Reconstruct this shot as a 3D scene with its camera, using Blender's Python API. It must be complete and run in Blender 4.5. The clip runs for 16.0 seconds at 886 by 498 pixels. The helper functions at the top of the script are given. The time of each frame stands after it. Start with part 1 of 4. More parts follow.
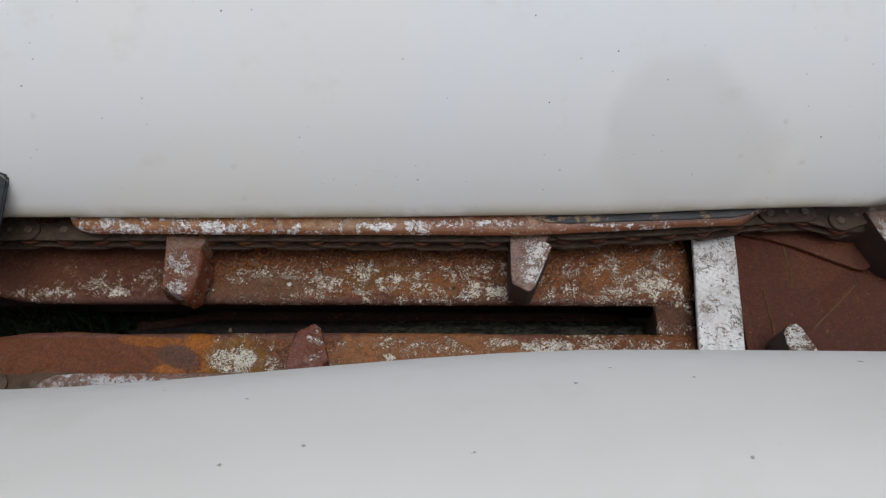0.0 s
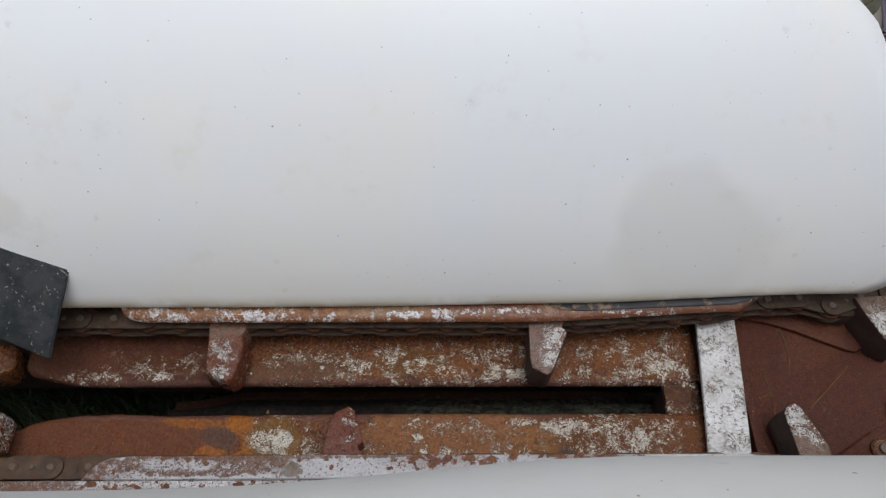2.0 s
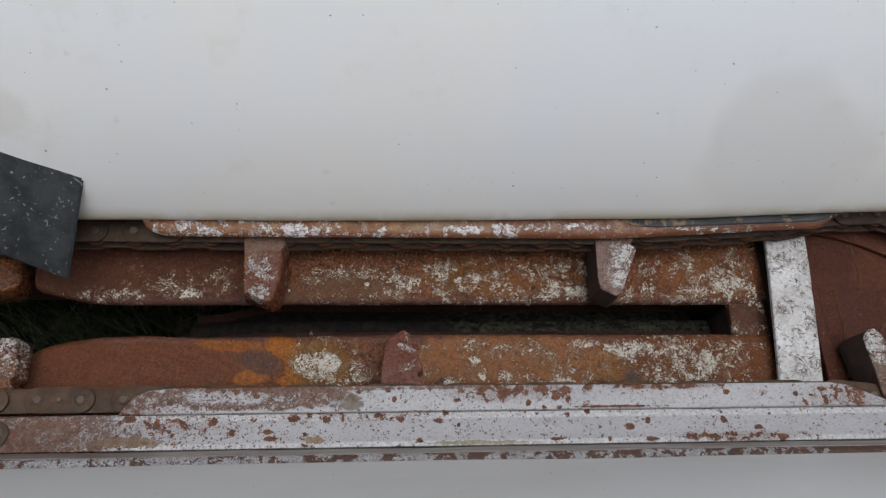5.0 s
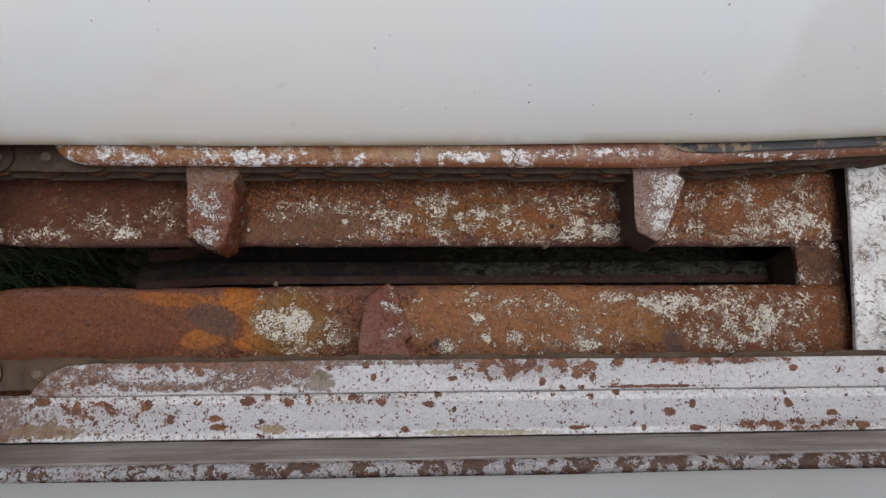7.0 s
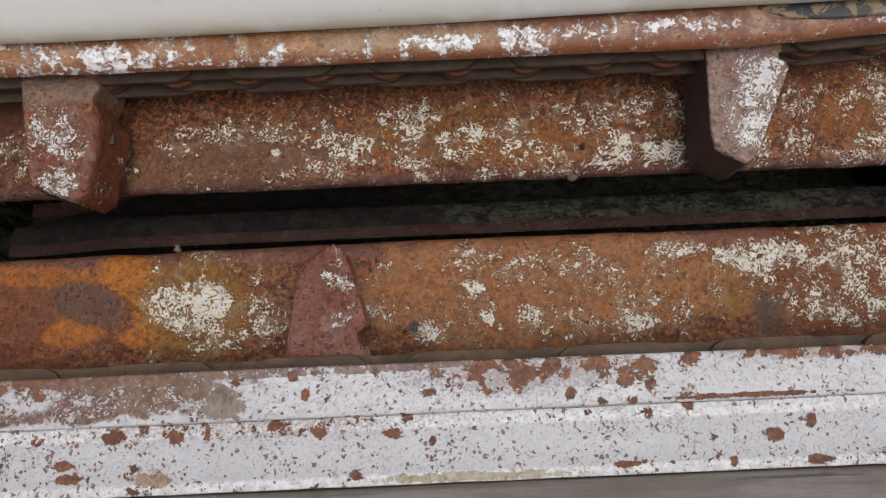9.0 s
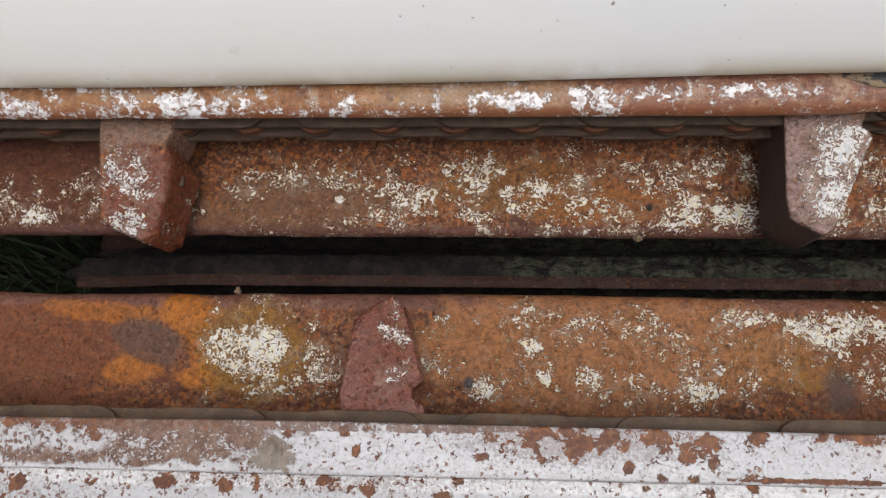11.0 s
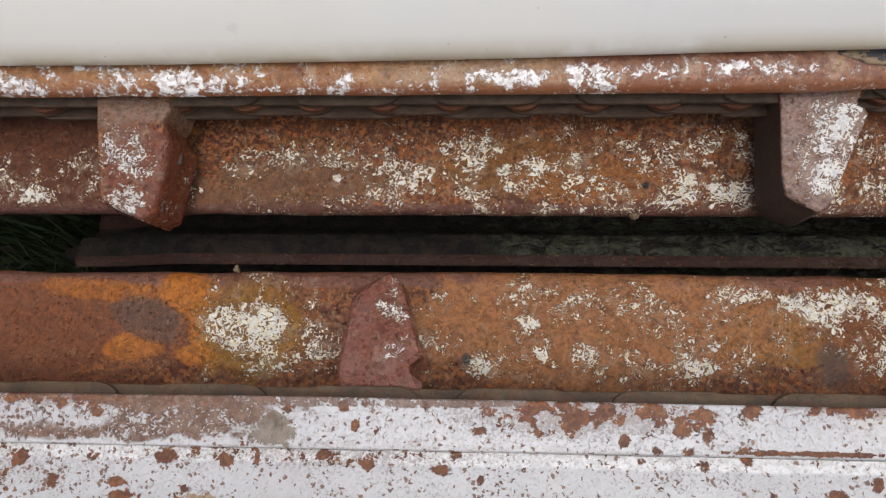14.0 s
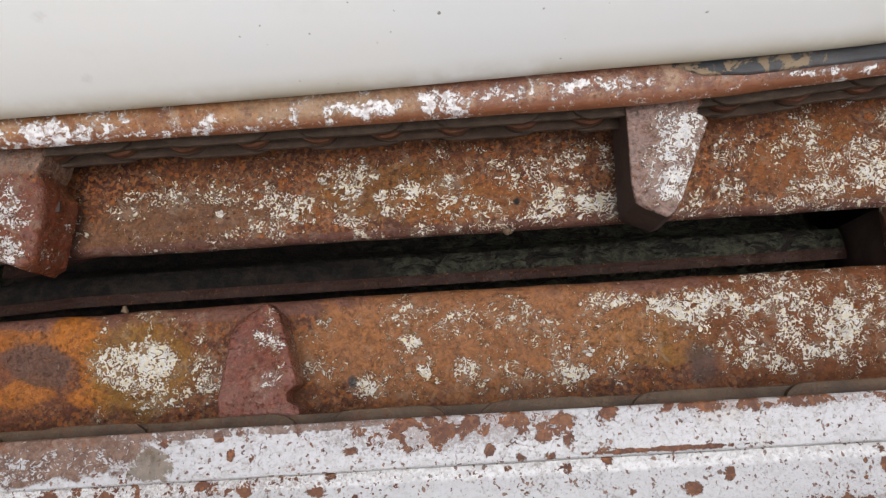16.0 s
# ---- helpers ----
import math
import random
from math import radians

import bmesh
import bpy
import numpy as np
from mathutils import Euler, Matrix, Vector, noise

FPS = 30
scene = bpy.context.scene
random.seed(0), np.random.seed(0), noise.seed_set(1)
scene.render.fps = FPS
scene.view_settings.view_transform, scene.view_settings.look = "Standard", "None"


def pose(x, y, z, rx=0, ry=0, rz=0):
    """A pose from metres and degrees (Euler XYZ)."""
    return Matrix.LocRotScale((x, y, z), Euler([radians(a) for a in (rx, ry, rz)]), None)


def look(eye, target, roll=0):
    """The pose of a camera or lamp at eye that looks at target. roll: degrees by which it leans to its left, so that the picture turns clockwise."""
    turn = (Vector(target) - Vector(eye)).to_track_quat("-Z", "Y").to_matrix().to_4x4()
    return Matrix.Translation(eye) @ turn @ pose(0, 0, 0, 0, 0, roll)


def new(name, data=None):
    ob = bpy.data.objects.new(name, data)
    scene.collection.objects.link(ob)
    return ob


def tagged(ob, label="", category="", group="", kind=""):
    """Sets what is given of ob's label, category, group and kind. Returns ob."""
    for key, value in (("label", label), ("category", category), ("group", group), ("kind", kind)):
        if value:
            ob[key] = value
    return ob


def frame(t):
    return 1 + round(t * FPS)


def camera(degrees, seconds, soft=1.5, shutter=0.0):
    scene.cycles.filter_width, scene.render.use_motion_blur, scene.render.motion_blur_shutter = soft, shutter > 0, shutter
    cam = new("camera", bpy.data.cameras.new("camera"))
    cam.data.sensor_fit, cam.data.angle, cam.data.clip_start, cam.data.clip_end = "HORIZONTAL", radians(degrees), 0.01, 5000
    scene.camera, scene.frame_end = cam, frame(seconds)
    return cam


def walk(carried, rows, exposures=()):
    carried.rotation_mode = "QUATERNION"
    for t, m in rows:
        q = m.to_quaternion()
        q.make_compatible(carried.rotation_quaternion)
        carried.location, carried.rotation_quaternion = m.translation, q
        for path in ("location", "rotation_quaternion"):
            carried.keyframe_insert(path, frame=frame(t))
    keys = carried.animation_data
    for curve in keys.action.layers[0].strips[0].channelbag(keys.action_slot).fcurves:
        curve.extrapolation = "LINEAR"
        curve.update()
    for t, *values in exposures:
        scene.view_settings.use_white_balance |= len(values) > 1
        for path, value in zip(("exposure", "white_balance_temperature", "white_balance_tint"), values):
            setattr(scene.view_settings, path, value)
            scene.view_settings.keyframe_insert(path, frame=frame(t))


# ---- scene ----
cam = camera(60.0, 16.0, 1.3)
PATH = [
    (0, (0.282, -0.293, 0.854), (0.301, 0.68, -0.893), 1.2),
    (0.5, (0.258, -0.306, 0.89), (0.294, 0.715, -0.829), 2.1),
    (1, (0.254, -0.29, 0.926), (0.289, 0.821, -0.736), 1.4),
    (1.5, (0.248, -0.297, 0.939), (0.288, 0.849, -0.699), 1.8),
    (2, (0.241, -0.301, 0.938), (0.28, 0.804, -0.729), 1.7),
    (2.5, (0.225, -0.31, 0.943), (0.267, 0.806, -0.716), 2.2),
    (3, (0.176, -0.261, 0.907), (0.327, 0.767, -0.802), 8.2),
    (3.5, (0.139, -0.24, 0.898), (0.42, 0.67, -0.86), 13.4),
    (4, (0.12, -0.223, 0.893), (0.376, 0.699, -0.864), 14.9),
    (4.5, (0.115, -0.215, 0.884), (0.348, 0.684, -0.887), 14.0),
    (5, (0.117, -0.205, 0.874), (0.279, 0.597, -0.951), 10.7),
    (5.2, (0.115, -0.198, 0.854), (0.258, 0.548, -0.996), 10.2),
    (7.3, (0.159, -0.081, 0.686), (0.258, 0.424, -1.247), 10.6),
    (7.5, (0.161, -0.086, 0.657), (0.199, 0.502, -1.254), 3.7),
    (8, (0.165, -0.051, 0.606), (0.187, 0.458, -1.328), 3.1),
    (8.5, (0.181, -0.024, 0.552), (0.182, 0.417, -1.399), -0.7),
    (9, (0.206, -0.021, 0.493), (0.218, 0.312, -1.479), -0.4),
    (9.5, (0.203, -0.012, 0.484), (0.146, 0.336, -1.485), -10.7),
    (10, (0.204, -0.008, 0.486), (0.081, 0.414, -1.465), -16.7),
    (12.5, (0.2, -0.003, 0.491), (0.07, 0.386, -1.466), -17.1),
    (13, (0.201, -0.006, 0.489), (0.092, 0.378, -1.471), -15.0),
    (13.5, (0.2, -0.008, 0.491), (0.091, 0.369, -1.47), -15.5),
    (14, (0.202, -0.009, 0.492), (0.084, 0.362, -1.47), -17.0),
    (14.5, (0.203, -0.011, 0.492), (0.086, 0.367, -1.468), -16.7),
    (15, (0.21, -0.013, 0.492), (0.1, 0.37, -1.468), -15.9),
    (15.5, (0.231, -0.018, 0.491), (0.143, 0.374, -1.468), -14.5),
    (16, (0.265, -0.01, 0.506), (0.217, 0.405, -1.45), -10.2),
]
EXPOSURES = [(0, -0.2, 6250, 9), (3.0, -0.2, 6250, 9), (5.2, -0.27, 6250, 9), (7.5, -0.02, 6350, 10), (8.2, 0.0, 6380, 10), (9.0, 0.24, 6470, 10), (12.0, 0.44, 6470, 10), (16.0, 0.44, 6450, 10)]
walk(cam, [(t, look(eye, target, roll)) for t, eye, target, roll in PATH], EXPOSURES)

# ---- light: an overcast day in the open ----
world = bpy.data.worlds.new("overcast_sky")
scene.world = world
world.use_nodes = True
sky = world.node_tree.nodes.new("ShaderNodeTexSky")
sky.sky_type, sky.sun_disc = "NISHITA", False
sky.sun_elevation, sky.sun_rotation = radians(78), radians(160)
sky.air_density, sky.dust_density, sky.ozone_density = 1.0, 4.0, 1.0
background = world.node_tree.nodes["Background"]
cloud = world.node_tree.nodes.new("ShaderNodeHueSaturation")
cloud.inputs["Saturation"].default_value = 0.35
world.node_tree.links.new(sky.outputs[0], cloud.inputs["Color"])
world.node_tree.links.new(cloud.outputs[0], background.inputs[0])
background.inputs[1].default_value = 0.115
sun_data = bpy.data.lights.new("sun", "SUN")
sun_data.energy, sun_data.angle, sun_data.color = 1.3, radians(40), (1.0, 0.96, 0.9)
sun = new("sun", sun_data)
sun.matrix_world = look((1.0, -0.3, 4.0), (0.2, 0.0, 0.0))


# ---- materials ----
class Graph:
    """A small helper to write a node material as expressions."""

    def __init__(self, name):
        self.mat = bpy.data.materials.new(name)
        self.mat.use_nodes = True
        self.tree = self.mat.node_tree
        self.bsdf = self.tree.nodes["Principled BSDF"]
        self.obj = self.tree.nodes.new("ShaderNodeTexCoord").outputs["Object"]
        sep = self.tree.nodes.new("ShaderNodeSeparateXYZ")
        self.link(self.obj, sep.inputs[0])
        self.x, self.y, self.z = sep.outputs
        self.wobbles = {}

    def link(self, a, socket):
        if hasattr(a, "is_output"):
            self.tree.links.new(a, socket)
        elif isinstance(a, tuple) and len(a) == 3 and socket.type == "RGBA":
            socket.default_value = (*a, 1)
        else:
            socket.default_value = a

    def math(self, op, a, b=0.0, clamp=False):
        n = self.tree.nodes.new("ShaderNodeMath")
        n.operation, n.use_clamp = op, clamp
        self.link(a, n.inputs[0]), self.link(b, n.inputs[1])
        return n.outputs[0]

    def add(self, a, b): return self.math("ADD", a, b)
    def sub(self, a, b): return self.math("SUBTRACT", a, b)
    def mul(self, a, b): return self.math("MULTIPLY", a, b)
    def top(self, a, b): return self.math("MAXIMUM", a, b)
    def low(self, a, b): return self.math("MINIMUM", a, b)
    def inv(self, a): return self.math("SUBTRACT", 1.0, a)

    def step(self, a, lo, hi):
        """0 below lo, 1 above hi, smooth between."""
        n = self.tree.nodes.new("ShaderNodeMapRange")
        n.interpolation_type = "SMOOTHSTEP"
        flip = lo > hi
        self.link(a, n.inputs[0])
        n.inputs[1].default_value, n.inputs[2].default_value = (hi, lo) if flip else (lo, hi)
        n.inputs[3].default_value, n.inputs[4].default_value = (1, 0) if flip else (0, 1)
        return n.outputs[0]

    def stretch(self, sx, sy, sz, turn=0.0, move=(0, 0, 0)):
        n = self.tree.nodes.new("ShaderNodeMapping")
        self.link(self.obj, n.inputs[0])
        n.inputs[1].default_value, n.inputs[2].default_value, n.inputs[3].default_value = move, (0, 0, radians(turn)), (sx, sy, sz)
        return n.outputs[0]

    def noise(self, scale, detail=4.0, rough=0.55, distort=0.0, vec=None):
        n = self.tree.nodes.new("ShaderNodeTexNoise")
        self.link(self.obj if vec is None else vec, n.inputs["Vector"])
        n.inputs["Scale"].default_value, n.inputs["Detail"].default_value = scale, detail
        n.inputs["Roughness"].default_value, n.inputs["Distortion"].default_value = rough, distort
        return n.outputs["Fac"]

    def cells(self, scale, vec=None, feature="F1", randomness=1.0):
        n = self.tree.nodes.new("ShaderNodeTexVoronoi")
        n.feature = feature
        self.link(self.obj if vec is None else vec, n.inputs["Vector"])
        n.inputs["Scale"].default_value, n.inputs["Randomness"].default_value = scale, randomness
        return n.outputs

    def warped(self, scale, amount):
        """The coordinates, shaken by a noise."""
        n = self.tree.nodes.new("ShaderNodeTexNoise")
        self.link(self.obj, n.inputs["Vector"])
        n.inputs["Scale"].default_value, n.inputs["Detail"].default_value = scale, 2.0
        shake = self.tree.nodes.new("ShaderNodeVectorMath")
        shake.operation = "MULTIPLY_ADD"
        self.link(n.outputs["Color"], shake.inputs[0])
        shake.inputs[1].default_value = (amount,) * 3
        self.link(self.obj, shake.inputs[2])
        return shake.outputs[0]

    def mix(self, f, a, b):
        n = self.tree.nodes.new("ShaderNodeMix")
        n.data_type = "RGBA"
        self.link(f, n.inputs[0]), self.link(a, n.inputs[6]), self.link(b, n.inputs[7])
        return n.outputs[2]

    def spot(self, cx, cy, rx, ry, soft=0.5, wobble=None, turn=0.0):
        """A mask with an oval shape on the plan: 1 in its middle, 0 outside."""
        n = self.tree.nodes.new("ShaderNodeMapping")
        n.vector_type = "TEXTURE"
        self.link(self.obj, n.inputs[0])
        n.inputs[1].default_value, n.inputs[2].default_value, n.inputs[3].default_value = (cx, cy, 0), (0, 0, radians(turn)), (rx, ry, 1e6)
        far = self.tree.nodes.new("ShaderNodeVectorMath")
        far.operation = "LENGTH"
        self.link(n.outputs[0], far.inputs[0])
        d = far.outputs["Value"]
        if wobble is not None:
            if self.wobbles.get("of") != wobble:
                self.wobbles = {"of": wobble, "add": self.mul(self.sub(wobble, 0.5), 1.6)}
            d = self.add(d, self.wobbles["add"])
        return self.step(d, 1.0 + soft / 2, 1.0 - soft / 2)

    def bump(self, height, strength, distance):
        n = self.tree.nodes.new("ShaderNodeBump")
        n.inputs["Strength"].default_value, n.inputs["Distance"].default_value = strength, distance
        self.link(height, n.inputs["Height"])
        return n.outputs[0]

    def done(self, color, rough, normal=None, metal=0.0, specular=0.5, coat=0.0, coat_rough=0.3):
        self.link(color, self.bsdf.inputs["Base Color"])
        self.link(rough, self.bsdf.inputs["Roughness"])
        self.link(metal, self.bsdf.inputs["Metallic"])
        self.bsdf.inputs["Specular IOR Level"].default_value = specular
        self.link(coat, self.bsdf.inputs["Coat Weight"])
        self.bsdf.inputs["Coat Roughness"].default_value = coat_rough
        if normal is not None:
            self.link(normal, self.bsdf.inputs["Coat Normal"])
        if normal is not None:
            self.link(normal, self.bsdf.inputs["Normal"])
        return self.mat


BROWN, MAROON, ORANGE, TAN, OCHRE = (0.146, 0.045, 0.016), (0.062, 0.017, 0.008), (0.44, 0.145, 0.018), (0.27, 0.118, 0.043), (0.27, 0.125, 0.02)
PAINT, CREAM = (0.87, 0.855, 0.835), (0.82, 0.74, 0.55)


def rust_base(g, tone=0.5):
    """Mottled rust: maroon scale, brown, tan bloom and orange freckles, with pits."""
    big, mid = g.noise(13, 5, 0.65, 0.4), g.noise(75, 6, 0.7, 0.8)
    grain, fine = g.noise(210, 4, 0.7, 1.2), g.noise(620, 3, 0.7)
    pits = g.step(g.add(g.cells(260)["Distance"], g.mul(g.sub(mid, 0.5), 0.5)), 0.3, 0.1)
    c = g.mix(g.step(g.add(big, g.mul(g.sub(mid, 0.5), 1.1)), 0.36 + 0.2 * (0.5 - tone), 0.66), MAROON, BROWN)
    c = g.mix(g.mul(g.step(grain, 0.53, 0.64), 0.75), c, TAN)
    c = g.mix(g.mul(g.step(g.noise(240, 5, 0.7, 1.0), 0.54, 0.68), 0.6), c, (0.30, 0.095, 0.025))
    c = g.mix(g.mul(g.step(grain, 0.48, 0.34), 0.75), c, (0.038, 0.014, 0.010))
    c = g.mix(g.mul(g.step(fine, 0.5, 0.72), 0.45), c, (0.07, 0.032, 0.024))
    c = g.mix(g.mul(g.mul(pits, g.step(g.noise(30, 3), 0.45, 0.6)), 0.75), c, (0.035, 0.016, 0.014))
    seeds = g.cells(430)
    hue = g.tree.nodes.new("ShaderNodeSeparateColor")
    g.link(seeds["Color"], hue.inputs[0])
    c = g.mix(g.mul(g.step(hue.outputs[0], 0.55, 0.9), 0.35), c, (0.05, 0.018, 0.012))
    c = g.mix(g.mul(g.step(hue.outputs[1], 0.6, 0.95), 0.4), c, (0.40, 0.19, 0.08))
    dots = g.step(g.add(g.cells(340)["Distance"], g.mul(g.sub(fine, 0.5), 0.3)), 0.26, 0.14)
    c = g.mix(g.mul(g.mul(dots, g.step(g.noise(60, 3, 0.6), 0.42, 0.56)), 0.85), c, (0.022, 0.010, 0.008))
    c = g.mix(g.mul(g.step(hue.outputs[2], 0.82, 0.95), 0.55), c, (0.40, 0.12, 0.02))
    height = g.sub(g.add(g.add(g.mul(mid, 0.7), g.mul(grain, 0.5)), g.mul(fine, 0.55)), g.mul(pits, 0.45))
    return c, height, mid, fine


def flakes(g, density, scale=260):
    """Crisp curled leftovers of paint; density (0 to 1) tells how much of the surface they cover. Returns mask, curled rim and stained surround."""
    scale *= 1.3
    curl = g.math("ABSOLUTE", g.sub(g.noise(scale * 0.62, 1.0, 0.5, 1.6), 0.5))
    field = g.add(g.mul(g.noise(scale * 0.85, 2.0, 0.55, 1.2), 0.42), g.mul(g.noise(scale * 0.2, 3, 0.6, 0.6), 0.34))
    field = g.add(field, g.sub(0.235, g.mul(curl, 1.75)))
    worm = g.sub(field, g.sub(0.800, g.mul(density, 0.275)))
    shaken = g.warped(scale * 1.0, 0.0040)
    cell = g.cells(scale * 0.95, shaken)
    hue = g.tree.nodes.new("ShaderNodeSeparateColor")
    g.link(cell["Color"], hue.inputs[0])
    inside = g.sub(g.cells(scale * 0.95, shaken, "DISTANCE_TO_EDGE")["Distance"], g.add(0.07, g.mul(hue.outputs[1], 0.16)))
    chance = g.sub(g.mul(density, g.add(0.34, g.mul(g.sub(g.noise(scale * 0.2, 3, 0.6, 0.6), 0.5), 2.0))), g.add(hue.outputs[0], 0.20))
    chip = g.low(g.mul(inside, 0.35), g.mul(chance, 0.6))
    over = g.top(worm, chip)
    return g.step(over, -0.004, 0.010), g.mul(g.step(over, -0.035, -0.006), g.step(over, 0.010, -0.002)), g.step(over, -0.12, -0.02)


def flaked_rust(name, regions, extra=(), tone=0.5, base_density=0.2, patches=(), scale=260, gloss=0.0, cream=CREAM):
    """Rusty sheet steel. regions: ovals (x, y, rx, ry, density) where white paint still clings; patches: ovals (x, y,
    rx, ry, turn, colour, strength) of bloom, and of edge sheen and front shade put into colour; extra: dark or light
    spots."""
    g = Graph(name)
    c, height, mid, fine = rust_base(g, tone)
    ragged = g.noise(45, 6, 0.68, 0.5)
    blotch = g.noise(230, 5, 0.72, 0.8)
    for x, y, rx, ry, turn, colour, strength in patches:
        tint = g.mix(g.step(blotch, 0.40, 0.62), tuple(v * 0.55 for v in colour), colour)
        tint = g.mix(g.mul(g.step(fine, 0.5, 0.7), 0.5), tint, tuple(v * 0.5 for v in colour))
        c = g.mix(g.mul(g.mul(g.spot(x, y, rx, ry, 0.35, ragged, turn), strength), g.step(blotch, 0.3, 0.44)), c, tint)
    density = g.mul(g.step(g.noise(24, 4, 0.65), 0.3, 0.7), base_density * 2)
    for x, y, rx, ry, d in regions:
        density = g.top(density, g.mul(g.spot(x, y, rx, ry, 1.5, ragged), d))
    density = g.mul(density, g.add(0.62, g.mul(g.step(g.noise(48, 3, 0.6, 0.6, g.stretch(0.8, 1, 1, 0, (4, 2, 1))), 0.36, 0.62), 0.6)))
    mask, rim, halo = flakes(g, density, scale)
    c = g.mix(g.mul(halo, 0.8), c, g.mix(g.step(blotch, 0.4, 0.6), (0.060, 0.020, 0.007), (0.135, 0.045, 0.010)))
    c = g.mix(g.mul(rim, 0.6), c, g.mix(g.step(mid, 0.42, 0.58), (0.30, 0.16, 0.03), (0.09, 0.035, 0.012)))
    ghost = g.mul(g.step(g.add(g.noise(90, 5, 0.7, 1.0), g.mul(density, 0.16)), 0.62, 0.74), 0.25)
    c = g.mix(ghost, c, (0.36, 0.29, 0.22))
    paint = g.mix(g.step(g.noise(300, 3, 0.6), 0.42, 0.62), PAINT, cream)
    paint = g.mix(g.mul(g.step(g.noise(520, 3, 0.65, 0.8), 0.52, 0.68), 0.55), paint, g.mix(g.step(g.noise(85, 3, 0.6), 0.42, 0.58), (0.46, 0.40, 0.36), (0.44, 0.31, 0.13)))
    c = g.mix(g.mul(mask, g.sub(1.0, g.mul(g.step(g.noise(70, 3, 0.6), 0.52, 0.66), 0.25))), c, paint)
    for x, y, rx, ry, colour, strength in extra:
        c = g.mix(g.mul(g.spot(x, y, rx, ry, 0.8, ragged), strength), c, colour)
    normal = g.bump(g.add(g.mul(height, 0.8), g.mul(mask, g.add(0.35, g.mul(fine, 0.9)))), 1.0, 0.002)
    wet = g.mul(g.step(g.noise(55, 4, 0.65, 0.5), 0.36, 0.62), 0.12 + gloss * 2.2)
    return g.done(c, g.mix(mask, g.mix(mid, (0.42 - gloss,) * 3, (0.72 - gloss,) * 3), (0.34,) * 3), normal, 0.0, 0.28, wet, 0.22)


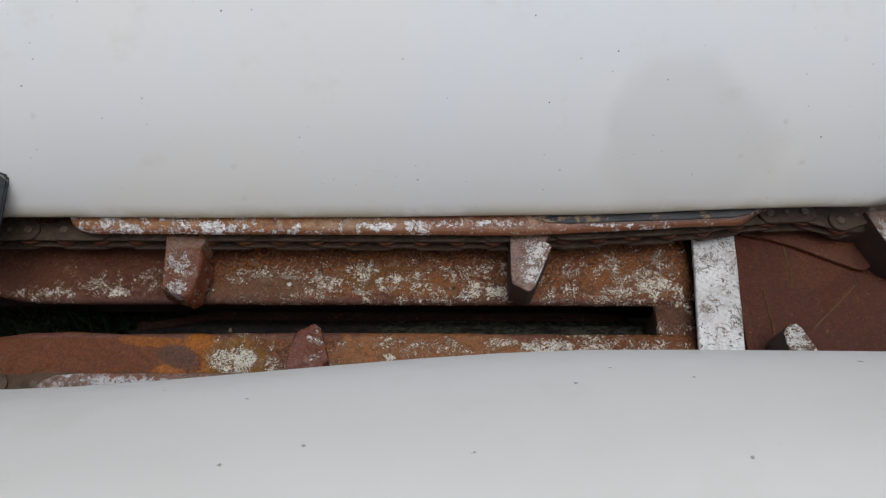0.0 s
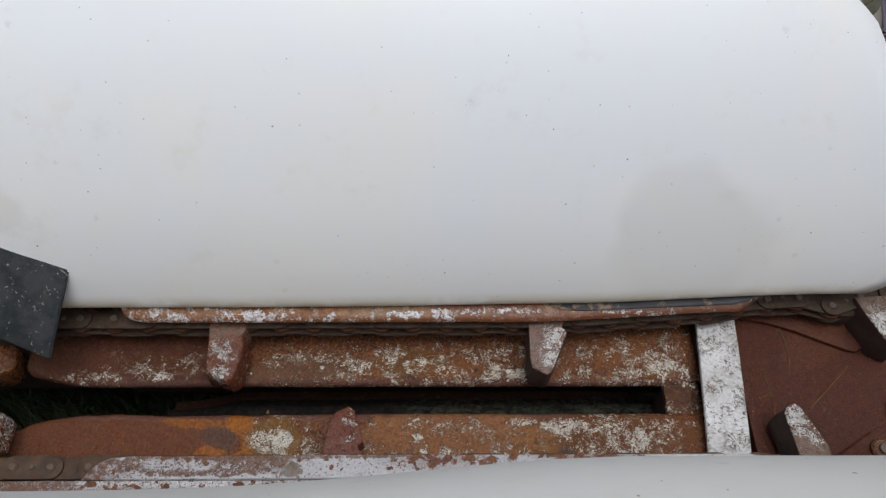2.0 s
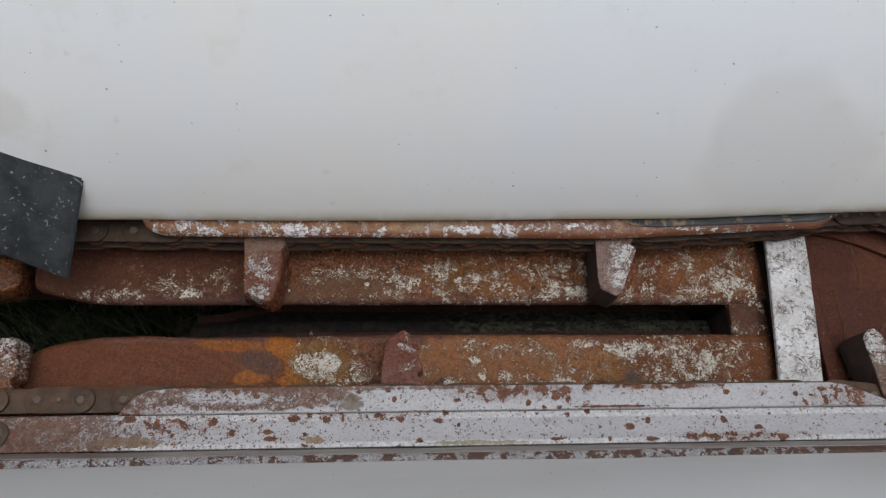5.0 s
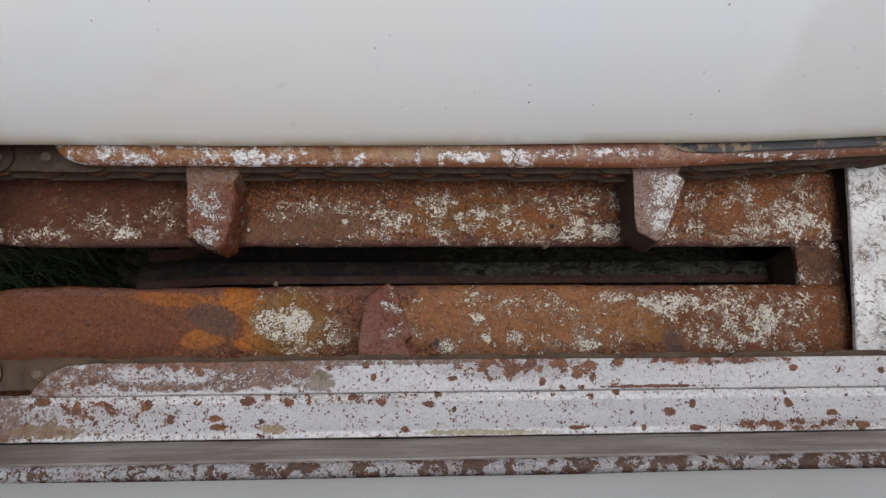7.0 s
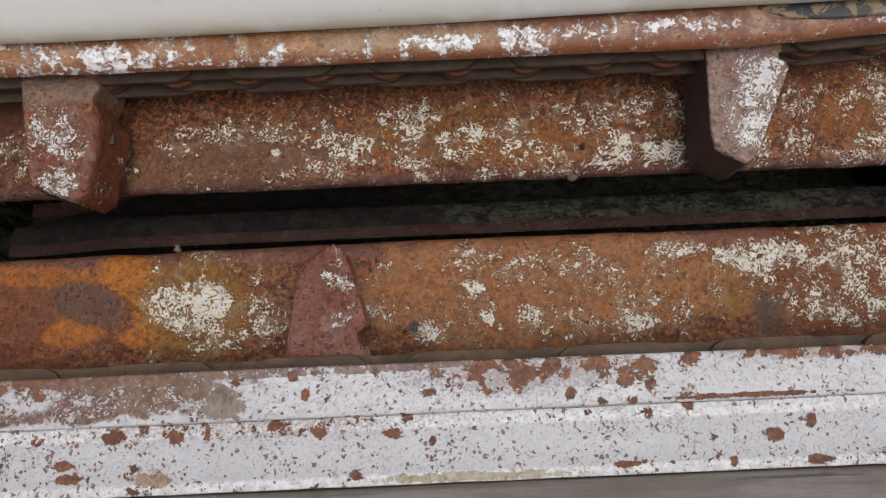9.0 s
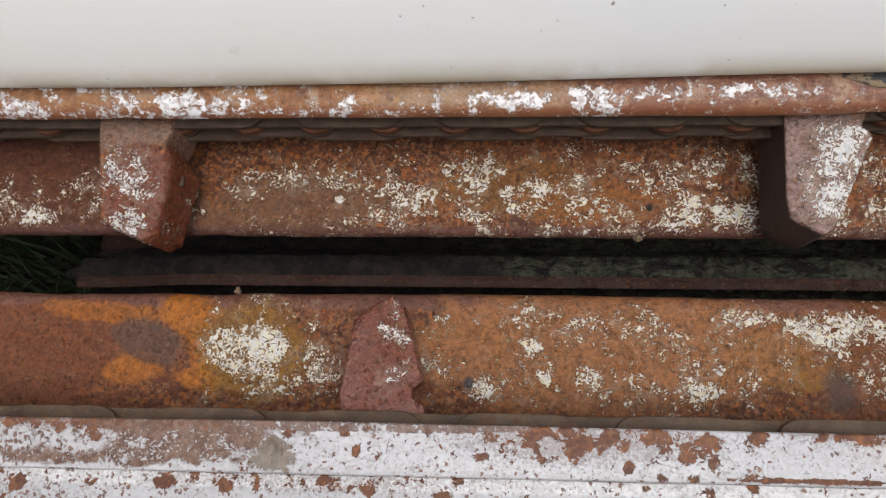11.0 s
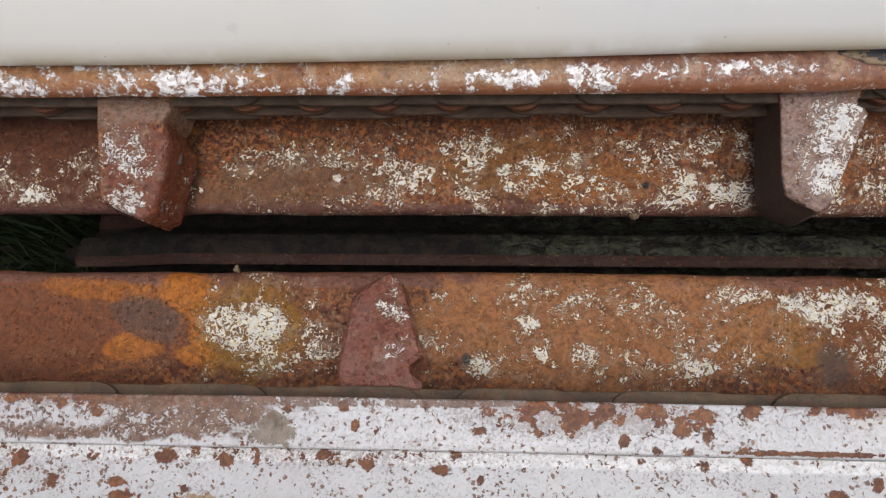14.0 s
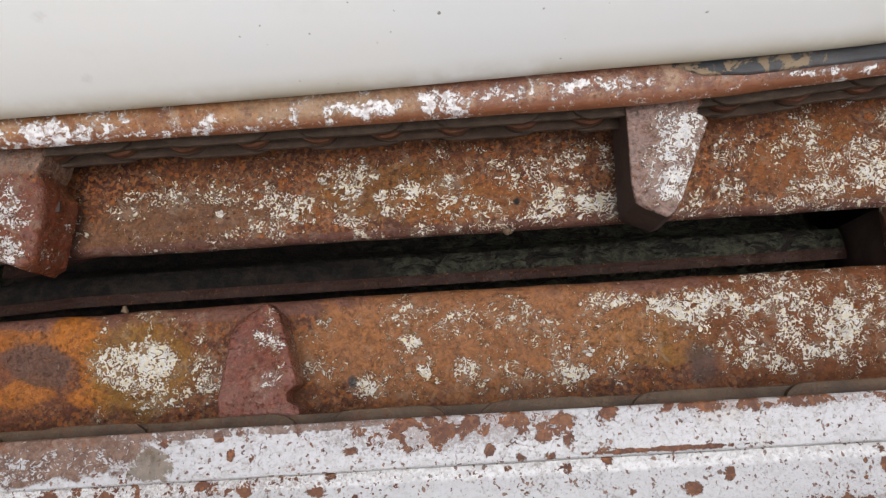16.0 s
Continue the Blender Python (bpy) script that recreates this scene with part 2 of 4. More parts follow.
def painted_rail(name, bare, stain=0.25, tint=None, films=(), dull=False, holes=(), clumps=(), stains=()):
    """White paint that blisters off rusty steel. bare: ovals (x, y, rx, ry, amount) where most of it is gone; films:
    ovals (x, y, rx, ry, amount) of brown film flecked with paint; dull: light on the bend is painted in, the sloping
    middle greyer than the edges; holes: ovals (x, y, rx, ry) where a flake has come off whole;
    clumps: ovals where paint is left on the film; stains: ovals (x, y, rx, ry, colour)."""
    g = Graph(name)
    c, height, mid, fine = rust_base(g, 0.7)
    c = g.mix(0.45, c, g.mix(g.step(g.noise(70, 4, 0.7), 0.38, 0.62), (0.115, 0.043, 0.026), (0.19, 0.08, 0.038)))
    if tint:
        c = g.mix(0.6, c, g.mix(g.step(g.noise(120, 4, 0.7), 0.38, 0.62), tuple(v * 0.6 for v in tint), tint))
    ragged = g.noise(60, 6, 0.68, 0.6)
    loss = g.mul(g.step(g.noise(30, 3, 0.55), 0.5, 0.75), 0.16)
    for x, y, rx, ry, d in bare:
        loss = g.top(loss, g.mul(g.spot(x, y, rx, ry, 1.4, ragged), d))
    blister = g.add(g.mul(g.noise(95, 2.0, 0.5, 0.5), 0.62), g.mul(g.noise(340, 3, 0.6, 1.2), 0.38))
    gone = g.step(g.add(blister, g.mul(loss, 0.22)), 0.628, 0.64)
    round_ones = g.cells(95)
    hue = g.tree.nodes.new("ShaderNodeSeparateColor")
    g.link(round_ones["Color"], hue.inputs[0])
    size = g.sub(g.mul(g.step(hue.outputs[0], 0.72, 1.0), 0.38), 0.06)
    bead = g.step(g.sub(g.add(round_ones["Distance"], g.mul(g.sub(g.noise(150, 5, 0.7, 0.8), 0.5), 1.3)), size), 0.03, -0.03)
    gone = g.top(gone, bead)
    chewed = g.add(g.mul(g.sub(g.noise(120, 5, 0.75, 0.4), 0.5), 2.3), 0.5)
    for x, y, rx, ry in holes:
        gone = g.top(gone, g.spot(x, y, rx * 0.8, ry * 0.8, 0.12, chewed))
    specks = g.step(g.add(g.noise(640, 3.0, 0.6, 0.3), g.mul(g.add(loss, g.sub(ragged, 0.5)), 0.30)), 0.54, 0.74)
    small = g.cells(390, g.warped(400, 0.0045))
    tint_of = g.tree.nodes.new("ShaderNodeSeparateColor")
    g.link(small["Color"], tint_of.inputs[0])
    dots = g.step(g.sub(small["Distance"], g.mul(g.step(g.add(g.add(tint_of.outputs[0], g.mul(g.sub(ragged, 0.5), 0.9)), g.mul(g.step(g.x, 0.15, -0.12), 0.34)), 0.62, 1.0), 0.46)), 0.0, -0.05)
    gone = g.top(gone, g.top(g.mul(specks, 0.45), g.mul(dots, 0.85)))
    paint = g.mix(g.step(g.noise(9, 4, 0.6), 0.4, 0.7), (0.56, 0.56, 0.59), (0.48, 0.48, 0.51))
    paint = g.mix(g.mul(g.step(g.noise(260, 4, 0.75, 0.5), 0.44, 0.64), 0.6), paint, (0.40, 0.385, 0.385))
    paint = g.mix(g.mul(g.step(g.noise(20, 5, 0.65, 0.5), 0.56, 0.72), stain), paint, (0.45, 0.35, 0.22))
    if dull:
        # Light on the bend goes into the paint: slope greyer, ridge and lip brighter.
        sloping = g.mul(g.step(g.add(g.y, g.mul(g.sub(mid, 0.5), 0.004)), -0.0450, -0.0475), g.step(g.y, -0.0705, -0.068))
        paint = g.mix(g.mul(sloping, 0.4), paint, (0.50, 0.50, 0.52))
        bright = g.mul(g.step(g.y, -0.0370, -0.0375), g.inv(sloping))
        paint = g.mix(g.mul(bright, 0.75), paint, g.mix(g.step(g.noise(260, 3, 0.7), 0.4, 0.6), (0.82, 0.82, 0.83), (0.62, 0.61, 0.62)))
    film = g.mix(g.step(g.noise(190, 4, 0.75, 0.6), 0.4, 0.62), (0.115, 0.062, 0.043), (0.225, 0.140, 0.105))
    film_mask = 0.0
    for x, y, rx, ry, d in films:
        film_mask = g.top(film_mask, g.mul(g.spot(x, y, rx, ry, 0.2, ragged), d))
    left = g.step(g.add(g.noise(330, 3, 0.65, 1.2), g.mul(g.sub(ragged, 0.5), 0.6)), 0.535, 0.575)
    for x, y, rx, ry in clumps:
        left = g.top(left, g.mul(g.spot(x, y, rx, ry, 0.5, ragged), g.step(g.noise(210, 4, 0.7, 0.8), 0.40, 0.46)))
    c = g.mix(gone, paint, c)
    if films:
        film_mask = g.mul(film_mask, g.inv(g.mul(left, 0.9)))
        c = g.mix(film_mask, c, film)
        gone = g.top(gone, film_mask)
    for x, y, rx, ry, colour in stains:
        tone = g.mix(g.step(g.noise(230, 4, 0.7), 0.4, 0.62), tuple(v * 0.7 for v in colour), colour)
        c = g.mix(g.mul(g.spot(x, y, rx, ry, 0.25, chewed), 0.85), c, tone)
    normal = g.bump(g.add(g.add(g.mul(g.inv(gone), 0.55), g.mul(height, 0.35)), g.mul(g.noise(130, 4, 0.7), 0.5)), 0.9, 0.0010)
    return g.done(c, g.mix(gone, (0.33,) * 3, (0.62,) * 3), normal)


def worn_far_rail():
    """A rolled rail: orange rust in front, maroon towards the rear, with ragged leftovers of white paint."""
    g = Graph("worn_rail_paint")
    base, height, mid, fine = rust_base(g, 0.6)
    along = g.add(g.x, g.mul(g.sub(g.noise(35, 4, 0.65), 0.5), 0.12))
    body = g.noise(90, 4, 0.7, 0.6)
    front = g.mix(g.step(body, 0.38, 0.62), (0.235, 0.088, 0.022), (0.35, 0.165, 0.055))
    middle = g.mix(g.step(body, 0.38, 0.62), (0.27, 0.155, 0.07), (0.37, 0.25, 0.15))
    rear = g.mix(g.step(body, 0.38, 0.62), (0.13, 0.042, 0.025), (0.22, 0.085, 0.045))
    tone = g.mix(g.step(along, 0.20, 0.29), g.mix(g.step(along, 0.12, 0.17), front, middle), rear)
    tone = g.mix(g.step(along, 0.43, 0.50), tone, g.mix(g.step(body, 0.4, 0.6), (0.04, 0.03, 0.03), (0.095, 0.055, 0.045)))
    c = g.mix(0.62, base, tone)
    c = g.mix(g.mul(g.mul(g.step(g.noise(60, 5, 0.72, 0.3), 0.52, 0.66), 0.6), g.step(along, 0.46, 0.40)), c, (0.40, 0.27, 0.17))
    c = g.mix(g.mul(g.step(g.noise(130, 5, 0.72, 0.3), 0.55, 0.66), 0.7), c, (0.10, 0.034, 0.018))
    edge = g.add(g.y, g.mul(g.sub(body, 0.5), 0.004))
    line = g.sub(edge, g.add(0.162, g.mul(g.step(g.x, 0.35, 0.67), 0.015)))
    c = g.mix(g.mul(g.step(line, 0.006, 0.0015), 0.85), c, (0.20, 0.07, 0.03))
    ragged = g.noise(60, 6, 0.7, 0.8)
    density = g.mul(g.mul(g.step(g.noise(30, 3), 0.36, 0.6), 0.85), g.add(0.45, g.mul(g.step(g.x, 0.14, 0.05), 0.55)))
    for x, y, rx, ry, d in ((-0.125, 0.169, 0.016, 0.006, 0.9), (-0.075, 0.167, 0.022, 0.006, 1.0), (-0.022, 0.168, 0.024, 0.008, 1.1), (0.022, 0.168, 0.026, 0.008, 1.08), (0.055, 0.171, 0.012, 0.005, 0.9), (0.117, 0.169, 0.014, 0.005, 1.0), (0.16, 0.166, 0.02, 0.003, 0.8),
                            (0.225, 0.169, 0.045, 0.005, 1.1), (0.255, 0.169, 0.030, 0.007, 1.1), (0.295, 0.172, 0.03, 0.005, 1.1), (0.35, 0.173, 0.028, 0.005, 0.95), (0.05, 0.1635, 0.2, 0.0015, 0.8), (0.5, 0.172, 0.2, 0.002, 0.75)):
        density = g.top(density, g.mul(g.spot(x, y, rx, ry, 1.2, ragged), d))
    field = g.add(g.mul(g.noise(80, 4, 0.7, 0.6), 0.52), g.mul(g.noise(260, 4, 0.7, 0.8), 0.48))
    over = g.sub(field, g.sub(0.622, g.mul(density, 0.125)))
    white = g.step(over, -0.004, 0.012)
    c = g.mix(white, c, g.mix(g.step(g.noise(240, 3, 0.65), 0.45, 0.62), (0.74, 0.73, 0.75), (0.46, 0.41, 0.41)))
    c = g.mix(g.mul(g.step(over, -0.05, -0.005), g.mul(g.inv(white), 0.4)), c, (0.46, 0.38, 0.34))
    normal = g.bump(g.add(g.mul(height, 0.6), g.mul(white, 0.7)), 1.0, 0.0014)
    return g.done(c, g.mix(white, (0.48,) * 3, (0.3,) * 3), normal, 0.0, 0.4, 0.3, 0.22)


def scuffed_strap():
    g = Graph("scuffed_strap_paint")
    where = g.mul(g.step(g.noise(34, 3, 0.6), 0.46, 0.58), g.step(g.add(g.x, g.mul(g.sub(g.noise(40, 2), 0.5), 0.05)), 0.595, 0.612))
    worm = g.mul(g.step(g.math("ABSOLUTE", g.sub(g.noise(48, 4, 0.65, 2.8), 0.5)), 0.045, 0.02), where)
    chip = g.mul(g.step(g.noise(150, 3, 0.65, 1.4), 0.572, 0.60), g.step(g.noise(38, 3, 0.6, 0.0, g.stretch(1, 1, 1, 0, (2, 5, 1))), 0.40, 0.55))
    c = g.mix(g.step(g.noise(15, 4, 0.6), 0.35, 0.7), (0.76, 0.76, 0.77), (0.60, 0.60, 0.60))
    c = g.mix(g.mul(g.step(g.noise(220, 4, 0.75, 0.5), 0.44, 0.64), 0.55), c, (0.36, 0.34, 0.33))
    c = g.mix(g.mul(g.step(g.noise(45, 5, 0.7, 0.8), 0.5, 0.7), 0.45), c, (0.30, 0.26, 0.23))
    marks = g.top(worm, chip)
    c = g.mix(g.mul(marks, 0.9), c, g.mix(g.step(g.noise(120, 3), 0.42, 0.6), (0.05, 0.04, 0.035), (0.17, 0.10, 0.06)))
    return g.done(c, 0.4, g.bump(g.inv(marks), 0.6, 0.0009))


def hood_plastic(name, dirt, white, dim):
    """White moulded plastic; dirt: how far specks of soil show."""
    g = Graph(name)
    cloud = g.noise(5, 4, 0.55, 0.3)
    # Two tints mixed by noise; on the far hood they paint in its sheen.
    c = g.mix(g.step(cloud, 0.35, 0.7), white, dim)
    c = g.mix(g.mul(g.step(g.noise(16, 5, 0.65), 0.55, 0.78), 0.22), c, (0.62, 0.57, 0.47))
    place = g.cells(42)
    hue = g.tree.nodes.new("ShaderNodeSeparateColor")
    g.link(place["Color"], hue.inputs[0])
    shape = g.add(place["Distance"], g.mul(g.sub(g.noise(650, 3, 0.7, 1.5), 0.5), 0.13))
    speck = g.mul(g.step(shape, 0.05, 0.03), g.step(hue.outputs[0], 0.5, 0.6))
    soft = g.mul(g.step(g.add(g.cells(17)["Distance"], g.mul(g.sub(g.noise(260, 4, 0.7), 0.5), 0.2)), 0.09, 0.02), 0.13)
    grit = g.cells(88)
    lot = g.tree.nodes.new("ShaderNodeSeparateColor")
    g.link(grit["Color"], lot.inputs[0])
    tiny = g.mul(g.step(g.add(grit["Distance"], g.mul(g.sub(g.noise(900, 3, 0.7, 1.0), 0.5), 0.16)), 0.07, 0.04), g.mul(g.step(lot.outputs[0], 0.62, 0.7), 0.7))
    c = g.mix(g.mul(g.top(g.top(speck, tiny), soft), dirt), c, (0.13, 0.10, 0.07))
    c = g.mix(g.mul(g.spot(-0.255, 0.225, 0.03, 0.012, 0.8, g.noise(40, 5, 0.7)), 0.16), c, (0.45, 0.37, 0.24))
    ring = g.spot(0.570, 0.222, 0.085, 0.05, 0.5, g.noise(9, 2, 0.4))
    c = g.mix(g.mul(ring, 0.22), c, (0.55, 0.53, 0.48))
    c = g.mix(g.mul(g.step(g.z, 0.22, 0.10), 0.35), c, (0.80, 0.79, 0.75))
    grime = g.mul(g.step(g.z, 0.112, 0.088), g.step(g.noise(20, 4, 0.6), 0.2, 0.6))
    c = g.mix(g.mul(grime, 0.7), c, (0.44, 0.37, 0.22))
    return g.done(c, g.mix(cloud, (0.36,) * 3, (0.5,) * 3), g.bump(g.noise(900, 2, 0.5), 0.05, 0.0004), 0.0, 0.45)


def plain(name, a, b, scale, rough, strength=0.4, depth=0.001, metal=0.0, dark=None, specular=0.5):
    g = Graph(name)
    n, f = g.noise(scale, 5, 0.6, 0.4), g.noise(scale * 9, 4, 0.65)
    c = g.mix(g.step(n, 0.35, 0.68), a, b)
    c = g.mix(g.mul(g.step(g.noise(scale * 2.6, 4, 0.7, 0.6), 0.52, 0.66), 0.6), c, dark if dark else tuple(v * 0.65 for v in a))
    c = g.mix(g.mul(g.step(f, 0.5, 0.75), 0.5), c, dark if dark else tuple(v * 0.55 for v in a))
    return g.done(c, g.mix(f, (max(rough - 0.12, 0.05),) * 3, (min(rough + 0.12, 1),) * 3), g.bump(g.add(n, g.mul(f, 0.6)), strength, depth), metal, specular)


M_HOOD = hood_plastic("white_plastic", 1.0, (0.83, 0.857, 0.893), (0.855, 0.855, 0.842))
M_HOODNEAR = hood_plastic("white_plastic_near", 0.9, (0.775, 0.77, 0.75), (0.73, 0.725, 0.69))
# Mauve of the far plate's rolled slot edge: sheen and shading put into colour.
EDGE = (0.15, 0.07, 0.06)
M_FAR = flaked_rust(
    "flaked_rust_far", [(0.52, 0.14, 0.10, 0.06, 0.82), (0.56, 0.128, 0.05, 0.018, 1.1), (0.335, 0.124, 0.05, 0.013, 1.1), (0.27, 0.14, 0.07, 0.022, 0.85), (0.16, 0.138, 0.06, 0.012, 0.95), (0.26, 0.146, 0.014, 0.012, 1.05), (0.29, 0.128, 0.03, 0.010, 1.0),
                        (0.185, 0.141, 0.012, 0.009, 1.1), (0.21, 0.138, 0.006, 0.005, 1.3), (0.235, 0.141, 0.008, 0.006, 1.3), (0.115, 0.140, 0.03, 0.006, 1.05), (0.10, 0.132, 0.006, 0.003, 1.5), (0.19, 0.120, 0.02, 0.007, 0.95), (0.13, 0.122, 0.03, 0.008, 0.85),
                        (0.05, 0.146, 0.06, 0.010, 0.85), (-0.1, 0.135, 0.07, 0.022, 0.8), (-0.2, 0.118, 0.05, 0.010, 0.95), (-0.12, 0.122, 0.04, 0.010, 0.95), (0.33, 0.146, 0.02, 0.008, 0.9), (0.28, 0.134, 0.34, 0.045, 0.77)],
    [(0.3045, 0.127, 0.0024, 0.0028, (0.012, 0.01, 0.01), 1.0)], 0.38, 0.25,
    [(0.22, 0.14, 0.06, 0.02, 0, OCHRE, 0.4), (0.07, 0.128, 0.07, 0.02, 5, (0.18, 0.092, 0.050), 0.7), (0.5, 0.15, 0.04, 0.02, 20, (0.30, 0.105, 0.025), 0.7), (0.27, 0.128, 0.05, 0.012, 0, (0.31, 0.11, 0.025), 0.6), (-0.25, 0.135, 0.03, 0.02, 0, (0.26, 0.13, 0.06), 0.5),
     # The wide maroon patch is dark rust plus painted-in shade from flap and hood.
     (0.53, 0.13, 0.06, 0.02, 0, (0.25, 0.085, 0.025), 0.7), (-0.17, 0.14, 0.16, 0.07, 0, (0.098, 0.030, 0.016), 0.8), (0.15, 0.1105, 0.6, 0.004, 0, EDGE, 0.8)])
M_NEAR = flaked_rust(
    "flaked_rust_near", [(0.053, 0.033, 0.043, 0.039, 1.05), (0.057, 0.034, 0.018, 0.016, 1.4), (0.098, 0.018, 0.020, 0.016, 0.88), (0.228, 0.037, 0.010, 0.006, 1.5), (0.196, 0.010, 0.014, 0.008, 1.25), (0.265, 0.016, 0.012, 0.010, 1.1), (0.235, 0.018, 0.006, 0.007, 1.2),
                         (0.17, 0.022, 0.03, 0.012, 0.75), (0.24, 0.046, 0.02, 0.006, 0.85), (0.33, 0.010, 0.018, 0.008, 1.1), (0.365, 0.056, 0.022, 0.007, 1.1), (0.415, 0.048, 0.04, 0.013, 1.22), (0.50, 0.035, 0.09, 0.04, 1.05), (0.3, 0.046, 0.03, 0.01, 0.75), (0.46, 0.015, 0.04, 0.012, 0.9), (0.3, 0.03, 0.2, 0.05, 0.68)],
    [(0.415, 0.010, 0.010, 0.013, (0.07, 0.042, 0.034), 0.8), (0.188, 0.0125, 0.0035, 0.004, (0.04, 0.035, 0.04), 0.9)], 0.85, 0.06,
    # The long mauve strip paints in the sheen of this plate's slot edge.
    [(-0.16, 0.03, 0.16, 0.05, 0, (0.175, 0.053, 0.020), 0.75), (0.15, 0.064, 0.4, 0.006, 0, (0.21, 0.10, 0.08), 0.7), (-0.05, 0.055, 0.05, 0.007, -4, ORANGE, 0.6), (0.006, 0.053, 0.022, 0.014, -25, ORANGE, 0.95), (0.016, 0.028, 0.009, 0.024, 12, ORANGE, 0.9), (0.014, 0.0135, 0.015, 0.006, 0, ORANGE, 0.9), (-0.030, 0.018, 0.020, 0.011, 10, ORANGE, 0.8), (-0.020, 0.036, 0.024, 0.014, -15, (0.125, 0.066, 0.048), 0.85),
     (0.05, 0.031, 0.036, 0.034, 0, (0.29, 0.14, 0.018), 0.75), (0.385, 0.028, 0.045, 0.018, -5, OCHRE, 0.85), (0.27, 0.035, 0.13, 0.04, 0, (0.37, 0.155, 0.058), 0.8), (0.50, 0.035, 0.09, 0.05, 0, (0.20, 0.062, 0.015), 0.85)], 265, 0.06)
M_LUG = flaked_rust("flaked_rust_lug", [(-0.022, 0.122, 0.030, 0.038, 0.9), (0.402, 0.128, 0.019, 0.032, 1.4), (0.39, 0.12, 0.016, 0.022, 1.0), (0.147, 0.033, 0.013, 0.032, 0.86), (0.69, 0.030, 0.022, 0.034, 1.4), (0.83, 0.15, 0.03, 0.04, 1.35), (-0.28, 0.03, 0.03, 0.04, 1.0)], (), 0.45, 0.15,
                    [(0.395, 0.13, 0.03, 0.05, 0, (0.30, 0.205, 0.18), 0.85), (0.69, 0.02, 0.03, 0.05, 0, (0.24, 0.17, 0.13), 0.8), (0.82, 0.17, 0.05, 0.05, 0, (0.22, 0.16, 0.125), 0.8), (-0.02, 0.158, 0.04, 0.010, 0, (0.25, 0.17, 0.13), 0.7), (0.142, 0.03, 0.04, 0.05, 0, (0.19, 0.06, 0.045), 0.8), (-0.008, 0.118, 0.026, 0.034, 0, (0.17, 0.045, 0.024), 0.9)], 280, 0.3, (0.70, 0.70, 0.73))
M_RAIL = painted_rail("white_rail_paint", [(-0.13, -0.036, 0.04, 0.02, 0.6), (0.0, -0.014, 0.085, 0.004, 0.9), (0.25, -0.018, 0.06, 0.011, 0.7), (0.63, -0.03, 0.05, 0.02, 0.5), (0.42, -0.0145, 0.06, 0.004, 0.8)],
                      0.2, None, ((-0.015, -0.022, 0.105, 0.013, 1.0), (-0.15, -0.03, 0.03, 0.02, 0.8), (0.10, -0.0135, 0.12, 0.003, 0.9)), False,
                      [(0.126, -0.016, 0.004, 0.004), (0.132, -0.026, 0.003, 0.003), (0.197, -0.028, 0.005, 0.003), (0.251, -0.021, 0.005, 0.004), (0.273, -0.031, 0.0035, 0.004), (0.289, -0.036, 0.0035, 0.003),
                       (0.3025, -0.026, 0.005, 0.004), (0.314, -0.0175, 0.008, 0.006), (0.338, -0.0165, 0.007, 0.005), (0.37, -0.0362, 0.050, 0.0016), (0.49, -0.022, 0.004, 0.003)],
                      [(-0.058, -0.020, 0.022, 0.009), (-0.020, -0.021, 0.020, 0.009)], [(0.087, -0.029, 0.012, 0.008, (0.185, 0.135, 0.088))])
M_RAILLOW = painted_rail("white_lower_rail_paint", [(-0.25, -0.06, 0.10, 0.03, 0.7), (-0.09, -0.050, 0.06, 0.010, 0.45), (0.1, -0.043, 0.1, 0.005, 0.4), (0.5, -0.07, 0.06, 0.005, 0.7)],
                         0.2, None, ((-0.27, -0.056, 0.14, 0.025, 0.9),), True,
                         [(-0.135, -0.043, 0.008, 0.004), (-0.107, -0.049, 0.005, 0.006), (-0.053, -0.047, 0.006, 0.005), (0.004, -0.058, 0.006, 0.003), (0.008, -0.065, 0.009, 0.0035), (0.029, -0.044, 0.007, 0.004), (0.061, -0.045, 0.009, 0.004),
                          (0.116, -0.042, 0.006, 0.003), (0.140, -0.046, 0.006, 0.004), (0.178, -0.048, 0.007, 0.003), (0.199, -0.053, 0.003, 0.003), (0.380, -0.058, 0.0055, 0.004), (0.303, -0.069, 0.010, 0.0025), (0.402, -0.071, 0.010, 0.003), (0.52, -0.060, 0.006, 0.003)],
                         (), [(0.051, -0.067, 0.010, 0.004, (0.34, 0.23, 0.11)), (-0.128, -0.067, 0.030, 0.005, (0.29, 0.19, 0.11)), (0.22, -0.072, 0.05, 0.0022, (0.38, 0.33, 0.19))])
M_FARRAIL = worn_far_rail()
M_STRAP = scuffed_strap()
M_RIMPAINT = painted_rail("flaking_rim_paint", [(0.3, -0.098, 0.5, 0.02, 0.6), (0.85, -0.098, 0.35, 0.03, 1.5), (-0.4, -0.098, 0.2, 0.03, 1.2)], 0.5, (0.085, 0.062, 0.052))
M_PAN = flaked_rust("pan_rust", [], (), 0.45, 0.02, [(0.72, 0.1, 0.03, 0.06, 0, (0.15, 0.06, 0.03), 0.5), (0.9, 0.1, 0.4, 0.3, 0, (0.088, 0.022, 0.011), 0.9), (0.76, 0.16, 0.05, 0.03, 30, (0.15, 0.05, 0.022), 0.5)])
M_BLOCK = flaked_rust("block_rust", [(0.57, 0.08, 0.03, 0.03, 0.7)], (), 0.3, 0.3, [(0.57, 0.08, 0.06, 0.06, 0, (0.10, 0.05, 0.035), 0.7)])
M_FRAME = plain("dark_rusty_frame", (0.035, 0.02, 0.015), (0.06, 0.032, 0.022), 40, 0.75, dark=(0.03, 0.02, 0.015))
